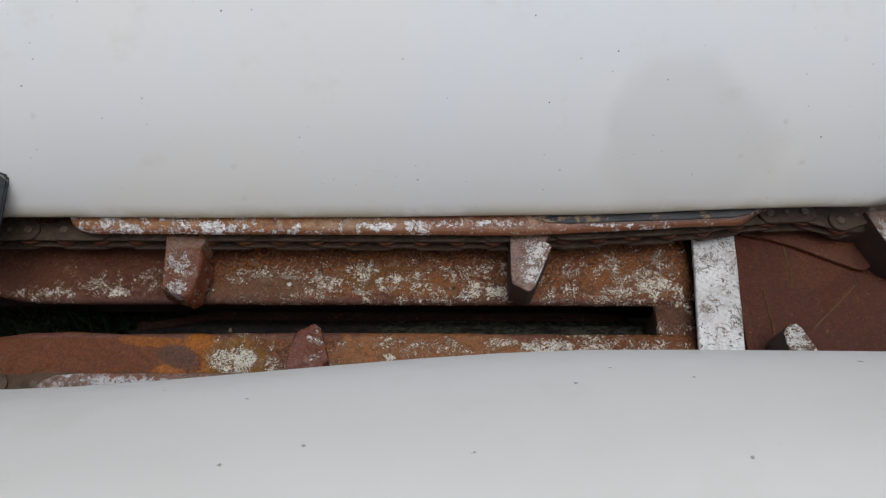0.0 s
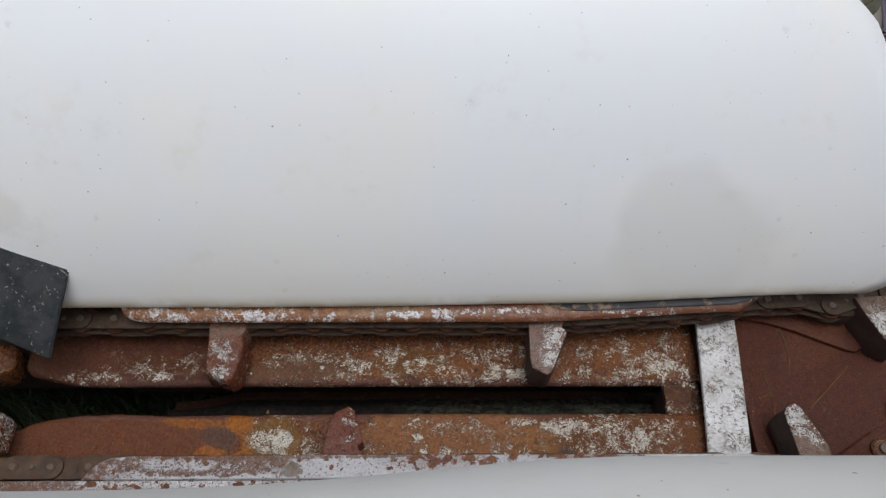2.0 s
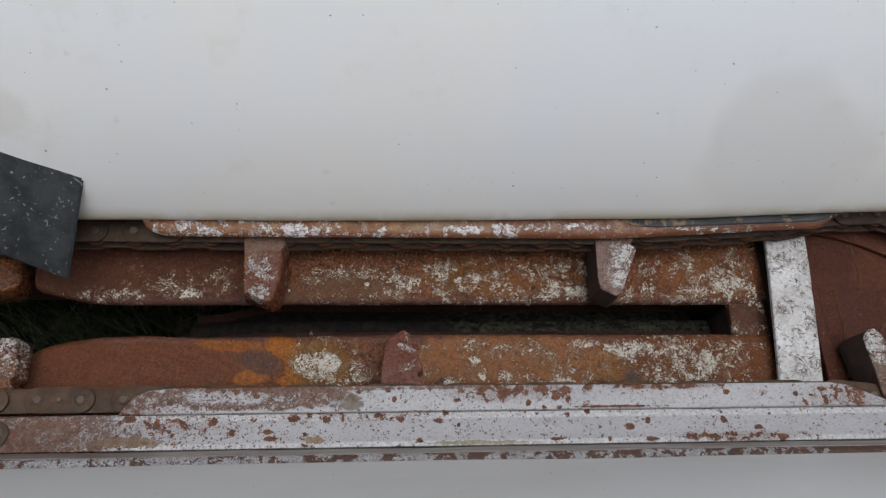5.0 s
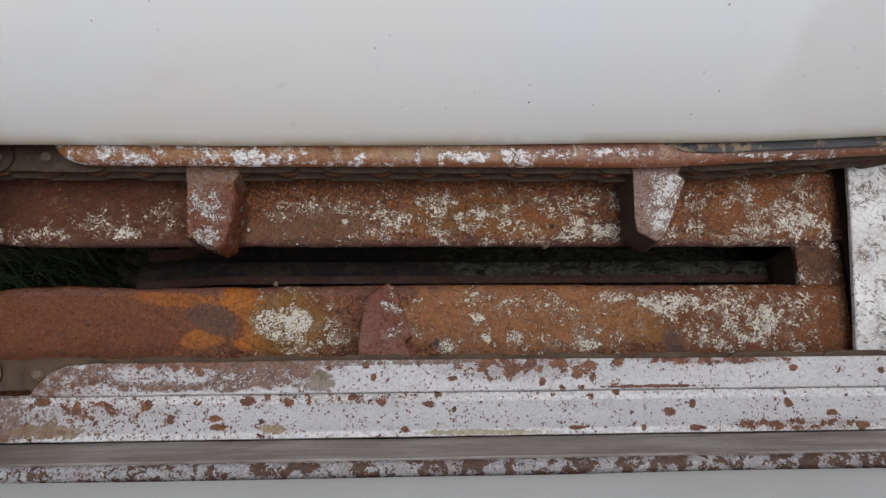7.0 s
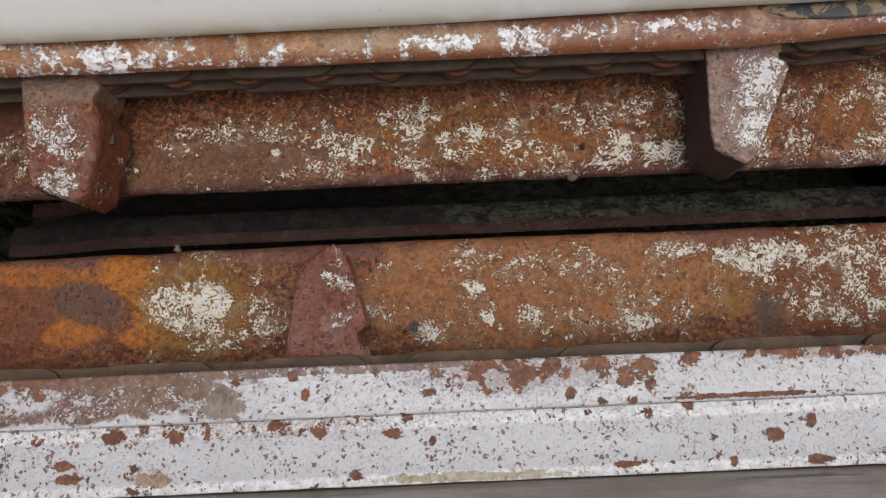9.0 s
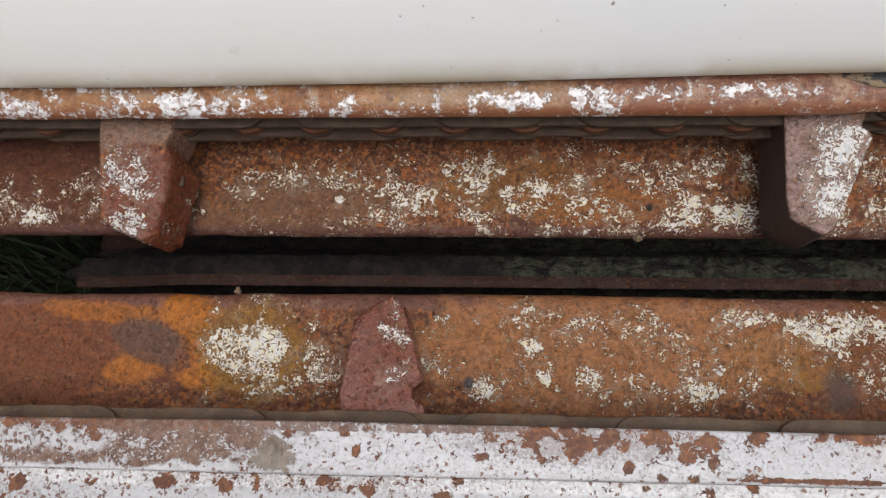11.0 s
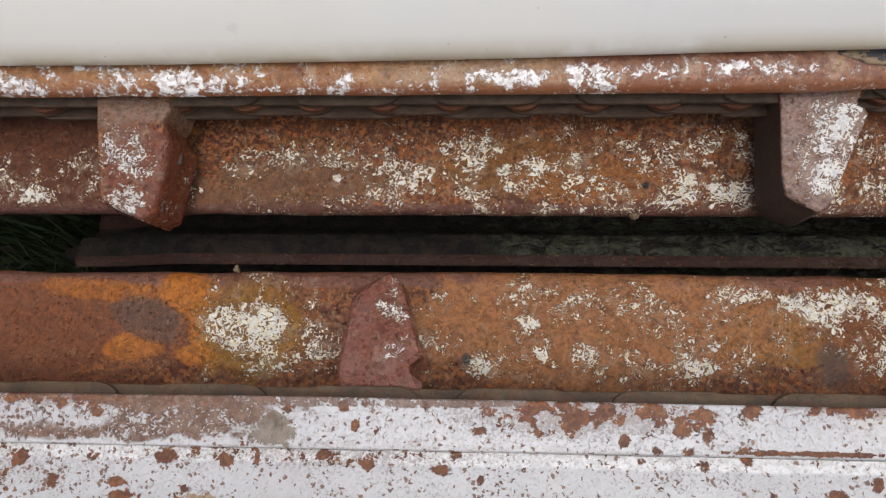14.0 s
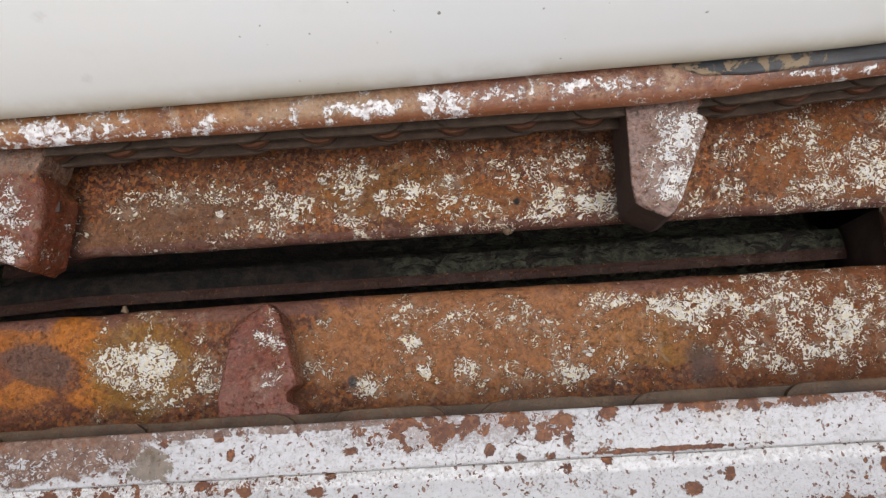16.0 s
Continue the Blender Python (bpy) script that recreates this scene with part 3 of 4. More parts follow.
M_CHAIN = plain("rusty_chain_steel", (0.046, 0.029, 0.019), (0.074, 0.050, 0.035), 110, 0.7, 0.7, 0.001, 0.0, (0.040, 0.018, 0.011), 0.3)
M_GREASY = plain("greasy_chain_steel", (0.052, 0.031, 0.017), (0.105, 0.066, 0.037), 42, 0.5, 0.9, 0.0018, 0.0, (0.095, 0.033, 0.012), 0.4)
M_ROLLER = plain("rusty_chain_rollers", (0.075, 0.027, 0.014), (0.125, 0.048, 0.022), 90, 0.7, 0.6, 0.0008, 0.0, (0.04, 0.016, 0.01), 0.3)
M_CHAINLOW = plain("dull_chain_rust", (0.042, 0.025, 0.017), (0.070, 0.046, 0.033), 110, 0.75, 0.7, 0.001, 0.0, (0.045, 0.018, 0.011), 0.3)
M_PIN = plain("worn_pin_steel", (0.15, 0.115, 0.09), (0.10, 0.065, 0.047), 120, 0.5, 0.4, 0.0004, 0.3)
# Black is chipped paint and also slot shade put into the colour, mostly in front.
g = Graph("shaded_green_roll_paint")
chips = g.noise(85, 5, 0.75, 1.2, g.stretch(0.6, 1, 1))
left = g.mul(g.step(chips, 0.45, 0.50), g.step(g.add(g.x, g.mul(g.sub(g.noise(16, 3), 0.5), 0.4)), 0.10, 0.32))
tone = g.mix(g.step(g.noise(150, 4, 0.7), 0.4, 0.6), (0.030, 0.032, 0.023), (0.066, 0.065, 0.046))
M_ROLL = g.done(g.mix(left, g.mix(g.step(g.noise(90, 4, 0.7), 0.4, 0.65), (0.010, 0.009, 0.009), (0.028, 0.021, 0.017)), tone), 0.85, g.bump(g.add(g.add(chips, left), g.noise(240, 4, 0.7)), 1.0, 0.004), 0.0, 0.2)
# Edge rust is darkened as well, for the shade down in the slot.
M_RIM = flaked_rust("rusty_roll_edge", [], (), 0.3, 0.12, [(0.2, 0.1, 0.6, 0.2, 0, (0.036, 0.015, 0.011), 0.95)])
g = Graph("black_rubber")
fleck = g.mul(g.step(g.noise(190, 2, 0.5, 1.0), 0.64, 0.69), g.step(g.noise(45, 3, 0.6), 0.42, 0.56))
scrape = g.step(g.math("ABSOLUTE", g.sub(g.add(g.mul(g.x, 3.0), g.mul(g.y, 6.0)), g.add(0.52, g.mul(g.noise(60, 2), 0.06)))), 0.006, 0.002)
M_RUBBER = g.done(g.mix(g.mul(g.top(fleck, g.mul(scrape, g.step(g.noise(160, 2), 0.45, 0.55))), 0.8), g.mix(g.step(g.noise(30, 5, 0.65), 0.35, 0.65), (0.012, 0.015, 0.018), (0.034, 0.038, 0.042)), (0.26, 0.25, 0.21)), 0.6, g.bump(g.noise(140, 4, 0.65), 0.5, 0.0008), 0.0, 0.25)
g = Graph("weathered_grey_paint")
streak = g.noise(60, 5, 0.7, 0.3, g.stretch(0.16, 1, 1))
scuff = g.step(g.noise(120, 4, 0.7, 0.4, g.stretch(0.10, 1, 1, 0, (3, 1, 2))), 0.60, 0.68)
c = g.mix(g.step(streak, 0.36, 0.64), (0.24, 0.195, 0.165), (0.40, 0.365, 0.34))
c = g.mix(g.mul(g.step(g.noise(14, 4, 0.65), 0.42, 0.62), 0.5), c, (0.20, 0.155, 0.12))
c = g.mix(g.mul(scuff, 0.8), c, (0.075, 0.05, 0.038))
c = g.mix(g.mul(g.step(g.noise(400, 3, 0.7), 0.5, 0.7), 0.4), c, (0.15, 0.115, 0.09))
M_PANEL = g.done(c, 0.45, g.bump(g.add(streak, g.mul(scuff, -0.6)), 0.6, 0.0008))
g = Graph("bare_dark_steel")
chip = g.step(g.add(g.noise(55, 5, 0.72, 0.4), g.mul(g.step(g.x, 0.52, 0.43), 0.06)), 0.575, 0.605)
c = g.mix(g.step(g.noise(70, 4, 0.65, 0.0, g.stretch(0.3, 1, 1)), 0.38, 0.62), (0.030, 0.035, 0.043), (0.062, 0.064, 0.070))
c = g.mix(g.mul(g.step(g.noise(230, 4, 0.7), 0.5, 0.66), 0.6), c, (0.05, 0.028, 0.02))
M_RAILDARK = g.done(g.mix(g.mul(chip, 0.85), c, (0.25, 0.18, 0.11)), 0.42, g.bump(g.add(g.noise(160, 4, 0.7), chip), 0.6, 0.0008))
M_SOIL = plain("dark_soil", (0.05, 0.04, 0.028), (0.085, 0.07, 0.045), 8, 0.95, 0.8, 0.01)
M_GRASS = plain("grass_blades", (0.02, 0.036, 0.015), (0.042, 0.062, 0.026), 20, 0.6, 0.1)
M_SACK = plain("sack_white", (0.74, 0.73, 0.66), (0.68, 0.68, 0.60), 8, 0.5, 0.1)
M_TAN = plain("print_tan", (0.62, 0.50, 0.38), (0.68, 0.58, 0.46), 20, 0.5, 0.1)
M_OLIVE = plain("print_olive", (0.27, 0.28, 0.20), (0.36, 0.37, 0.28), 30, 0.5, 0.1)
M_LILAC = plain("print_lilac", (0.42, 0.40, 0.55), (0.46, 0.44, 0.60), 20, 0.5, 0.1)
M_NIGHT = plain("print_dark", (0.03, 0.025, 0.045), (0.04, 0.035, 0.06), 20, 0.5, 0.1)


# ---- building helpers ----
def smooth01(a):
    a = min(max(a, 0.0), 1.0)
    return a * a * (3 - 2 * a)


def curve_at(points, v):
    """The value at v of a smooth line through (v, value) points."""
    if v <= points[0][0]:
        return points[0][1]
    for (a, p), (b, q) in zip(points, points[1:]):
        if v <= b:
            return p + (q - p) * (v - a) / (b - a)
    return points[-1][1]


def rough(v, amount, scale=18.0):
    return noise.noise(Vector(v) * scale) * amount


def thing(name, base, label, category, group="", kind=""):
    ob = new(name)
    ob.empty_display_size = 0.02
    ob.location = base
    return tagged(ob, label, category, group, kind)


def finish(bm, name, material, smooth=35):
    me = bpy.data.meshes.new(name)
    bmesh.ops.recalc_face_normals(bm, faces=bm.faces)
    bm.to_mesh(me)
    bm.free()
    me.materials.append(material)
    if smooth:
        me.shade_smooth()
        me.set_sharp_from_angle(angle=radians(smooth))
    return me


def part(name, bm, material, parent=None, label="", smooth=35):
    """Links a bmesh, laid out in world metres, as one mesh under a thing or under a part."""
    ob = new(name, finish(bm, name, material, smooth))
    if parent is not None:
        ob.parent = parent
        base = Matrix.Translation(parent.location) if parent.parent is None else Matrix.Translation(parent.parent.location)
        ob.matrix_parent_inverse = base.inverted() if parent.type == "EMPTY" else Matrix()
    return tagged(ob, label)


def loft(rings, closed=True, caps=True):
    """A skin over rings of points; each ring has the same number of them."""
    bm = bmesh.new()
    rows = [[bm.verts.new(p) for p in ring] for ring in rings]
    n = len(rows[0])
    for a, b in zip(rows, rows[1:]):
        for i in range(n if closed else n - 1):
            j = (i + 1) % n
            bm.faces.new((a[i], a[j], b[j], b[i]))
    if caps and closed:
        bm.faces.new(rows[0]), bm.faces.new(rows[-1])
    return bm


def prism(outline, z0, z1, bevel=0.0015, segments=2, slope=None):
    """A plate with the given outline (x, y), from z0 up to z1; slope(x, y) is added to its height."""
    bm = bmesh.new()
    low = [bm.verts.new((x, y, z0)) for x, y in outline]
    high = [bm.verts.new((x, y, z1)) for x, y in outline]
    n = len(outline)
    bm.faces.new(low[::-1]), bm.faces.new(high)
    for i in range(n):
        bm.faces.new((low[i], low[(i + 1) % n], high[(i + 1) % n], high[i]))
    bmesh.ops.recalc_face_normals(bm, faces=bm.faces)
    if bevel:
        edges = [e for e in bm.edges if e.calc_face_angle(0) > 0.5]
        bmesh.ops.bevel(bm, geom=edges, offset=bevel, segments=segments, affect="EDGES", profile=0.5, clamp_overlap=True)
    if slope:
        for v in bm.verts:
            v.co.z += slope(v.co.x, v.co.y)
    return bm


def box(x0, x1, y0, y1, z0, z1, bevel=0.002):
    return prism([(x0, y0), (x1, y0), (x1, y1), (x0, y1)], z0, z1, bevel)


def disc(x, y, z0, z1, r, sides=16, bevel=0.0008, turn=0.0):
    return prism([(x + r * math.cos(turn + 2 * math.pi * i / sides), y + r * math.sin(turn + 2 * math.pi * i / sides)) for i in range(sides)], z0, z1, bevel, 1)


def capsule(ax, ay, bx, by, r, steps=8):
    """The outline of a chain plate round two pins."""
    a = math.atan2(by - ay, bx - ax)
    pts = []
    for cx, cy, start in ((bx, by, a - math.pi / 2), (ax, ay, a + math.pi / 2)):
        for i in range(steps + 1):
            t = start + math.pi * i / steps
            pts.append((cx + r * math.cos(t), cy + r * math.sin(t)))
    return pts


def spread(a, b, step):
    n = max(2, int(round((b - a) / step)) + 1)
    return [a + (b - a) * i / (n - 1) for i in range(n)]


# ---- ground and header floor ----
bm = bmesh.new()
for x in (-400, -3, -1, 0, 1, 3, 400):
    for y in (-400, -3, -1, 0, 1, 3, 400):
        bm.verts.new((x, y, -0.34))
bm.verts.ensure_lookup_table()
for i in range(6):
    for j in range(6):
        bm.faces.new([bm.verts[k] for k in (i * 7 + j, (i + 1) * 7 + j, (i + 1) * 7 + j + 1, i * 7 + j + 1)])
tagged(part("ground", bm, M_SOIL, smooth=0), "bare dark soil under the machine with grass", "ground", kind="structure")

rng = random.Random(7)
verts, faces = [], []
for _ in range(5200):
    x, y = rng.uniform(-0.75, 0.15), rng.uniform(-0.2, 0.42)
    h, w, a, lean = rng.uniform(0.06, 0.2), rng.uniform(0.0012, 0.0026), rng.uniform(0, 6.283), rng.uniform(0.01, 0.09)
    dx, dy, sx, sy = math.cos(a) * lean, math.sin(a) * lean, -math.sin(a) * w, math.cos(a) * w
    k = len(verts)
    verts += [(x - sx, y - sy, -0.342), (x + sx, y + sy, -0.342), (x + dx * 0.4 - sx * 0.8, y + dy * 0.4 - sy * 0.8, -0.34 + h * 0.6), (x + dx * 0.4 + sx * 0.8, y + dy * 0.4 + sy * 0.8, -0.34 + h * 0.6), (x + dx, y + dy, -0.34 + h)]
    faces += [(k, k + 1, k + 3, k + 2), (k + 2, k + 3, k + 4)]
me = bpy.data.meshes.new("grass")
me.from_pydata(verts, [], faces)
me.materials.append(M_GRASS)
tagged(new("grass", me), "short green grass growing under the row unit", "grass", kind="stuff")


# ---- the far and the near hood ----
def hood_skin(profile, x_front, x_rear, shift, ym, columns=70):
    """A moulded hood: the profile (y, z) carried along the row, ending at x_rear(i) on its i-th point, and drawn to a snout in front."""
    rings = []
    for c in range(columns + 1):
        u = c / columns
        ring = []
        for i, (y, z) in enumerate(profile):
            x = x_front + (x_rear(i) - x_front) * u
            fall = smooth01((-0.35 - x) / 0.9)
            yy = y + shift(x, z)
            ring.append((x, yy + (ym - yy) * fall * 0.8 + rough((x, y, z), 0.0012, 6), z * (1 - 0.75 * fall) + rough((x, z, y), 0.0012, 6)))
        rings.append(ring)
    bm = loft(rings, closed=False)
    return bm


def fine_profile(points, per=4):
    """A smooth line through the points (Catmull-Rom)."""
    out = []
    p = [points[0], *points, points[-1]]
    for i in range(1, len(p) - 2):
        for k in range(per):
            t = k / per
            out.append(tuple(0.5 * ((2 * b) + (c - a) * t + (2 * a - 5 * b + 4 * c - d) * t * t + (3 * b - a - 3 * c + d) * t ** 3) for a, b, c, d in zip(p[i - 1], p[i], p[i + 1], p[i + 2])))
    out.append(points[-1])
    return out


def shell(ob, thickness):
    m = ob.modifiers.new("wall", "SOLIDIFY")
    m.thickness, m.offset = thickness, -1


FAR_PROFILE = fine_profile([(0.184, 0.086), (0.176, 0.085), (0.1735, 0.092), (0.177, 0.106), (0.187, 0.134), (0.201, 0.167), (0.222, 0.212), (0.25, 0.262), (0.285, 0.315), (0.325, 0.362), (0.37, 0.4), (0.42, 0.425), (0.48, 0.435), (0.56, 0.42), (0.65, 0.37), (0.72, 0.28), (0.76, 0.16)])
FAR_END = [(0.085, 0.80), (0.11, 0.838), (0.14, 0.858), (0.2, 0.847), (0.3, 0.795), (0.385, 0.732), (0.42, 0.675), (0.435, 0.61)]


FAR_LINE = [(0.0, 0.0), (0.15, 0.0015), (0.3, 0.0035), (0.42, 0.0058), (0.5, 0.0085), (0.56, 0.0115), (0.63, 0.0150), (0.68, 0.0175), (0.75, 0.0195)]


def row_hood(base, profile, rear, shift, label, bead, material):
    """The hood as a thing: its moulded shell and the rolled lower edge."""
    hood = thing("row_hood", base, label, "hood", "row hoods")
    ob = part("shell", hood_skin(profile, -1.3, lambda i: rear(profile[i][1]), shift, profile[len(profile) // 2][0]), material, hood, smooth=0)
    ob.data.shade_smooth()
    shell(ob, 0.004)
    y, z = profile[3]
    rings = [[(x, y + shift(x, z) + bead * (0.004 + 0.0022 * math.cos(a)), z - 0.0028 + 0.0022 * math.sin(a)) for a in [math.pi * i / 5 for i in range(10)]] for x in spread(-0.34, rear(z) - 0.01, 0.03)]
    part("rolled_edge", loft(rings), material, hood)
    return hood


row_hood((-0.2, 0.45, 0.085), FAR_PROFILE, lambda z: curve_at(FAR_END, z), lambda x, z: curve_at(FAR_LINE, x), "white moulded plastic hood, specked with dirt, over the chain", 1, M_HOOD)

NEAR_PROFILE = fine_profile([(-0.111, 0.150), (-0.104, 0.152), (-0.1045, 0.168), (-0.109, 0.21), (-0.118, 0.27), (-0.138, 0.37), (-0.165, 0.48), (-0.2, 0.58), (-0.236, 0.638), (-0.28, 0.668), (-0.33, 0.675), (-0.39, 0.66), (-0.46, 0.61), (-0.55, 0.5), (-0.62, 0.35), (-0.66, 0.2)])
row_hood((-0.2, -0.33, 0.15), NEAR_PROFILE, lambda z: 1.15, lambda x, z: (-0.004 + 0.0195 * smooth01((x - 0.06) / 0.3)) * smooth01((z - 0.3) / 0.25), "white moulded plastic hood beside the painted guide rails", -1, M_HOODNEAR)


# ---- deck plates ----
def deck_plate(name, edge, x0, x1, back, side, material, label):
    """A stripper plate: flat on top, its slot edge rolled down. side: +1 where the plate lies beyond its slot edge."""
    rings = []
    for x in spread(x0, x1, 0.007):
        e = edge(x) + rough((x, 0, side), 0.0012, 30)
        h = rough((x, side, 3), 0.0012, 12)
        top = [(back, h), (e + side * 0.05, h), (e + side * 0.02, h + rough((x, 2, side), 0.0008, 25)), (e + side * 0.009, h - 0.0004), (e + side * 0.004, h - 0.0022), (e + side * 0.001, h - 0.0055), (e, h - 0.009), (e + side * 0.0004, h - 0.0125)]
        under = [(e + side * 0.005, h - 0.0125), (e + side * 0.007, h - 0.009), (back, h - 0.006)]
        rings.append([(x, y, z) for y, z in top + under])
    ob = part(name, loft(rings), material, smooth=50)
    return tagged(ob, label, "deck plate", "deck plates")


FAR_EDGE = [(-0.29, 0.132), (-0.283, 0.125), (-0.256, 0.1185), (-0.223, 0.1105), (-0.184, 0.109), (0.1, 0.109), (0.6, 0.1085)]
NEAR_EDGE = [(-0.28, 0.048), (-0.262, 0.058), (-0.235, 0.0645), (-0.198, 0.07), (-0.16, 0.0705), (-0.10, 0.068), (0.2, 0.0703), (0.45, 0.0688), (0.6, 0.069)]
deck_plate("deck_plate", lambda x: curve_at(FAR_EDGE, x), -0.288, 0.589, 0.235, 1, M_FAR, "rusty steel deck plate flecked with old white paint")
deck_plate("deck_plate", lambda x: curve_at(NEAR_EDGE, x), -0.278, 0.594, -0.07, -1, M_NEAR, "rusty steel deck plate with an orange and a white bloom")

frame_thing = thing("row_unit_frame", (0.2, 0.09, -0.14), "dark rusty steel frame under the deck plates", "frame")
# Beams carry the standoffs and close the underside, added to keep it dark.
part("side_beam", box(-0.20, 0.583, 0.165, 0.235, -0.16, -0.0065), M_FRAME, frame_thing)
part("side_beam", box(-0.20, 0.583, -0.10, 0.0, -0.16, -0.0065), M_FRAME, frame_thing)
# Unseen skirts, added to block light from under the deck.
part("unseen_side_skirt", box(-0.46, 1.0, 0.2355, 0.2415, -0.335, 0.06), M_FRAME, frame_thing)
part("unseen_side_skirt", box(-0.46, 1.0, -0.1065, -0.1005, -0.335, 0.06), M_FRAME, frame_thing)
part("end_wall", box(0.557, 0.585, 0.03, 0.1125, -0.16, -0.019, 0.002), M_FRAME, frame_thing)
part("end_block", box(0.553, 0.601, 0.03, 0.1125, -0.0185, -0.0075, 0.003), M_BLOCK, frame_thing, "rusty block with white flecks")
part("end_ledge", box(0.5838, 0.606, 0.114, 0.234, -0.022, -0.0088), M_BLOCK, frame_thing)
part("end_ledge", box(0.5838, 0.606, -0.07, 0.029, -0.022, -0.0088), M_BLOCK, frame_thing)
part("cross_beam", box(0.607, 0.80, -0.099, 0.234, -0.16, -0.012), M_FRAME, frame_thing)
part("gearbox", box(0.62, 1.0, 0.0, 0.165, -0.34, -0.16, 0.02), M_FRAME, frame_thing)
part("nose_block", prism([(-0.46, 0.118), (-0.315, 0.118), (-0.302, 0.124), (-0.298, 0.135), (-0.302, 0.16), (-0.46, 0.175)], -0.03, 0.012, 0.006, 3), M_LUG, frame_thing, "worn rounded nose of the chain guide")
part("nose_beam", box(-0.46, -0.19, 0.155, 0.235, -0.12, -0.031), M_FRAME, frame_thing)
part("nose_beam", box(-0.46, -0.19, -0.10, 0.0, -0.12, -0.008), M_FRAME, frame_thing)


# ---- stalk rolls ----
def stalk_roll(y, z, turn, x0, x1, reach):
    """A knife roll: a core with four thick bars, each with a rusty wearing edge."""
    roll = thing("stalk_roll", (x0, y, z), "dark green barred stalk roll with rusty edges", "roll", "stalk rolls")
    r = 0.022
    rings = []
    for x, k in ((x0 - 0.06, 0.2), (x0 - 0.03, 0.6), (x0, 1), *((v, 1) for v in spread(x0 + 0.02, x1, 0.03))):
        rings.append([(x, y + k * r * math.cos(a), z + k * r * math.sin(a)) for a in [2 * math.pi * i / 20 for i in range(20)]])
    part("core", loft(rings), M_ROLL, roll)
    for i in range(3):
        a = turn + i * 2 * math.pi / 3
        c, s = math.cos(a), math.sin(a)
        bar, edge = [], []
        for x in spread(x0 - 0.035, x1, 0.005):
            k = reach - 0.022 * smooth01((x0 + 0.07 - x) / 0.09)
            h = [rough((x, i, y + j), 0.0016, 60) + rough((x, j, y), 0.0012, 150) for j in range(4)]
            at = lambda p, q: (x, y + c * p - s * q, z + s * p + c * q)
            bar.append([at(0.012, -0.010), at(k - 0.006 + h[0], -0.010), at(k - 0.001 + h[1], -0.004 + h[3]), at(k + h[0] * 1.5, 0.001 + h[2]), at(k + h[2], 0.006), at(k - 0.004, 0.0085), at(0.012, 0.0085)])
            edge.append([at(k - 0.010, 0.0085), at(k + 0.001, 0.0062), at(k + 0.0025 + h[3], 0.010), at(k + 0.001, 0.0145), at(k - 0.010, 0.0115)])
        bar_part = part("bar", loft(bar), M_ROLL, roll)
        part("edge", loft(edge), M_RIM, bar_part, "rusty worn edge")


stalk_roll(0.101, -0.122, radians(92), -0.09, 0.553, 0.052)
stalk_roll(0.034, -0.128, radians(50), -0.09, 0.553, 0.048)


# ---- guide rails over the chains ----
def far_rail_y(x):
    return 0.162 + 0.015 * smooth01((x - 0.35) / 0.32)


far_guide = thing("chain_guide", (0.26, 0.19, 0.068), "narrow rolled steel guide rail with worn white paint", "guide rail", "chain guides")
rings = []
for x in spread(-0.153, 0.68, 0.007):
    cut = 0.024 * (1 - math.sqrt(max(0.0, 1 - max(0.0, 1 - (x + 0.153) / 0.04) ** 2))) + 0.02 * smooth01((x - 0.635) / 0.045) ** 1.5
    y = far_rail_y(x) + cut + rough((x, 1, 1), 0.0008, 25)
    rings.append([(x, y + dy, dz + rough((x, dy, 5), 0.0005, 30)) for dy, dz in ((0.0025, 0.0675), (0.0, 0.0705), (0.0006, 0.0745), (0.003, 0.0775), (0.008, 0.0795), (0.016, 0.0805), (0.03, 0.081), (0.045, 0.081), (0.045, 0.0675))])
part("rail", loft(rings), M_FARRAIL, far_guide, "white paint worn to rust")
bm = prism([(0.395, far_rail_y(0.395) + 0.0180), (0.413, far_rail_y(0.413) + 0.0108), (0.44, far_rail_y(0.44) + 0.0080), (0.55, far_rail_y(0.55) + 0.0062), (0.635, far_rail_y(0.635) + 0.0060), (0.655, far_rail_y(0.655) + 0.0105), (0.668, far_rail_y(0.668) + 0.0185), (0.668, 0.215), (0.41, 0.2)], 0.0765, 0.0818, 0.0008, 1)
part("wear_strip", bm, M_RAILDARK, far_guide, "blue-black bare steel")
for x in (0.0, 0.3, 0.6):
    part("standoff", box(x - 0.012, x + 0.012, 0.205, 0.225, -0.007, 0.068), M_FRAME, far_guide)

near_guide = thing("chain_guide", (0.26, -0.04, 0.066), "double steel guide rail with blistered white paint", "guide rail", "chain guides")
bm = prism([(-0.146, -0.039), (-0.138, -0.027), (-0.130, -0.0195), (-0.118, -0.0145), (-0.098, -0.0125), (0.1, -0.0115), (0.38, -0.0125), (0.61, -0.0125), (0.63, -0.0155), (0.648, -0.023), (0.672, -0.033), (0.674, -0.0385)], 0.0700, 0.0775, 0.0016, 3)
part("upper_rail", bm, M_RAIL, near_guide, "white paint with rust blisters")
rings = []
for x in spread(-0.62, 0.98, 0.008):
    h = rough((x, 7, 7), 0.0008, 14)
    rings.append([(x, y + rough((x, y, 9), 0.0004, 40), z + h) for y, z in ((-0.0375, 0.0655), (-0.0372, 0.0680), (-0.0378, 0.0697), (-0.0395, 0.0725), (-0.048, 0.0745), (-0.058, 0.0758), (-0.0685, 0.0768), (-0.0725, 0.0782), (-0.0745, 0.0778), (-0.0752, 0.0745), (-0.0735, 0.07), (-0.066, 0.0655))])
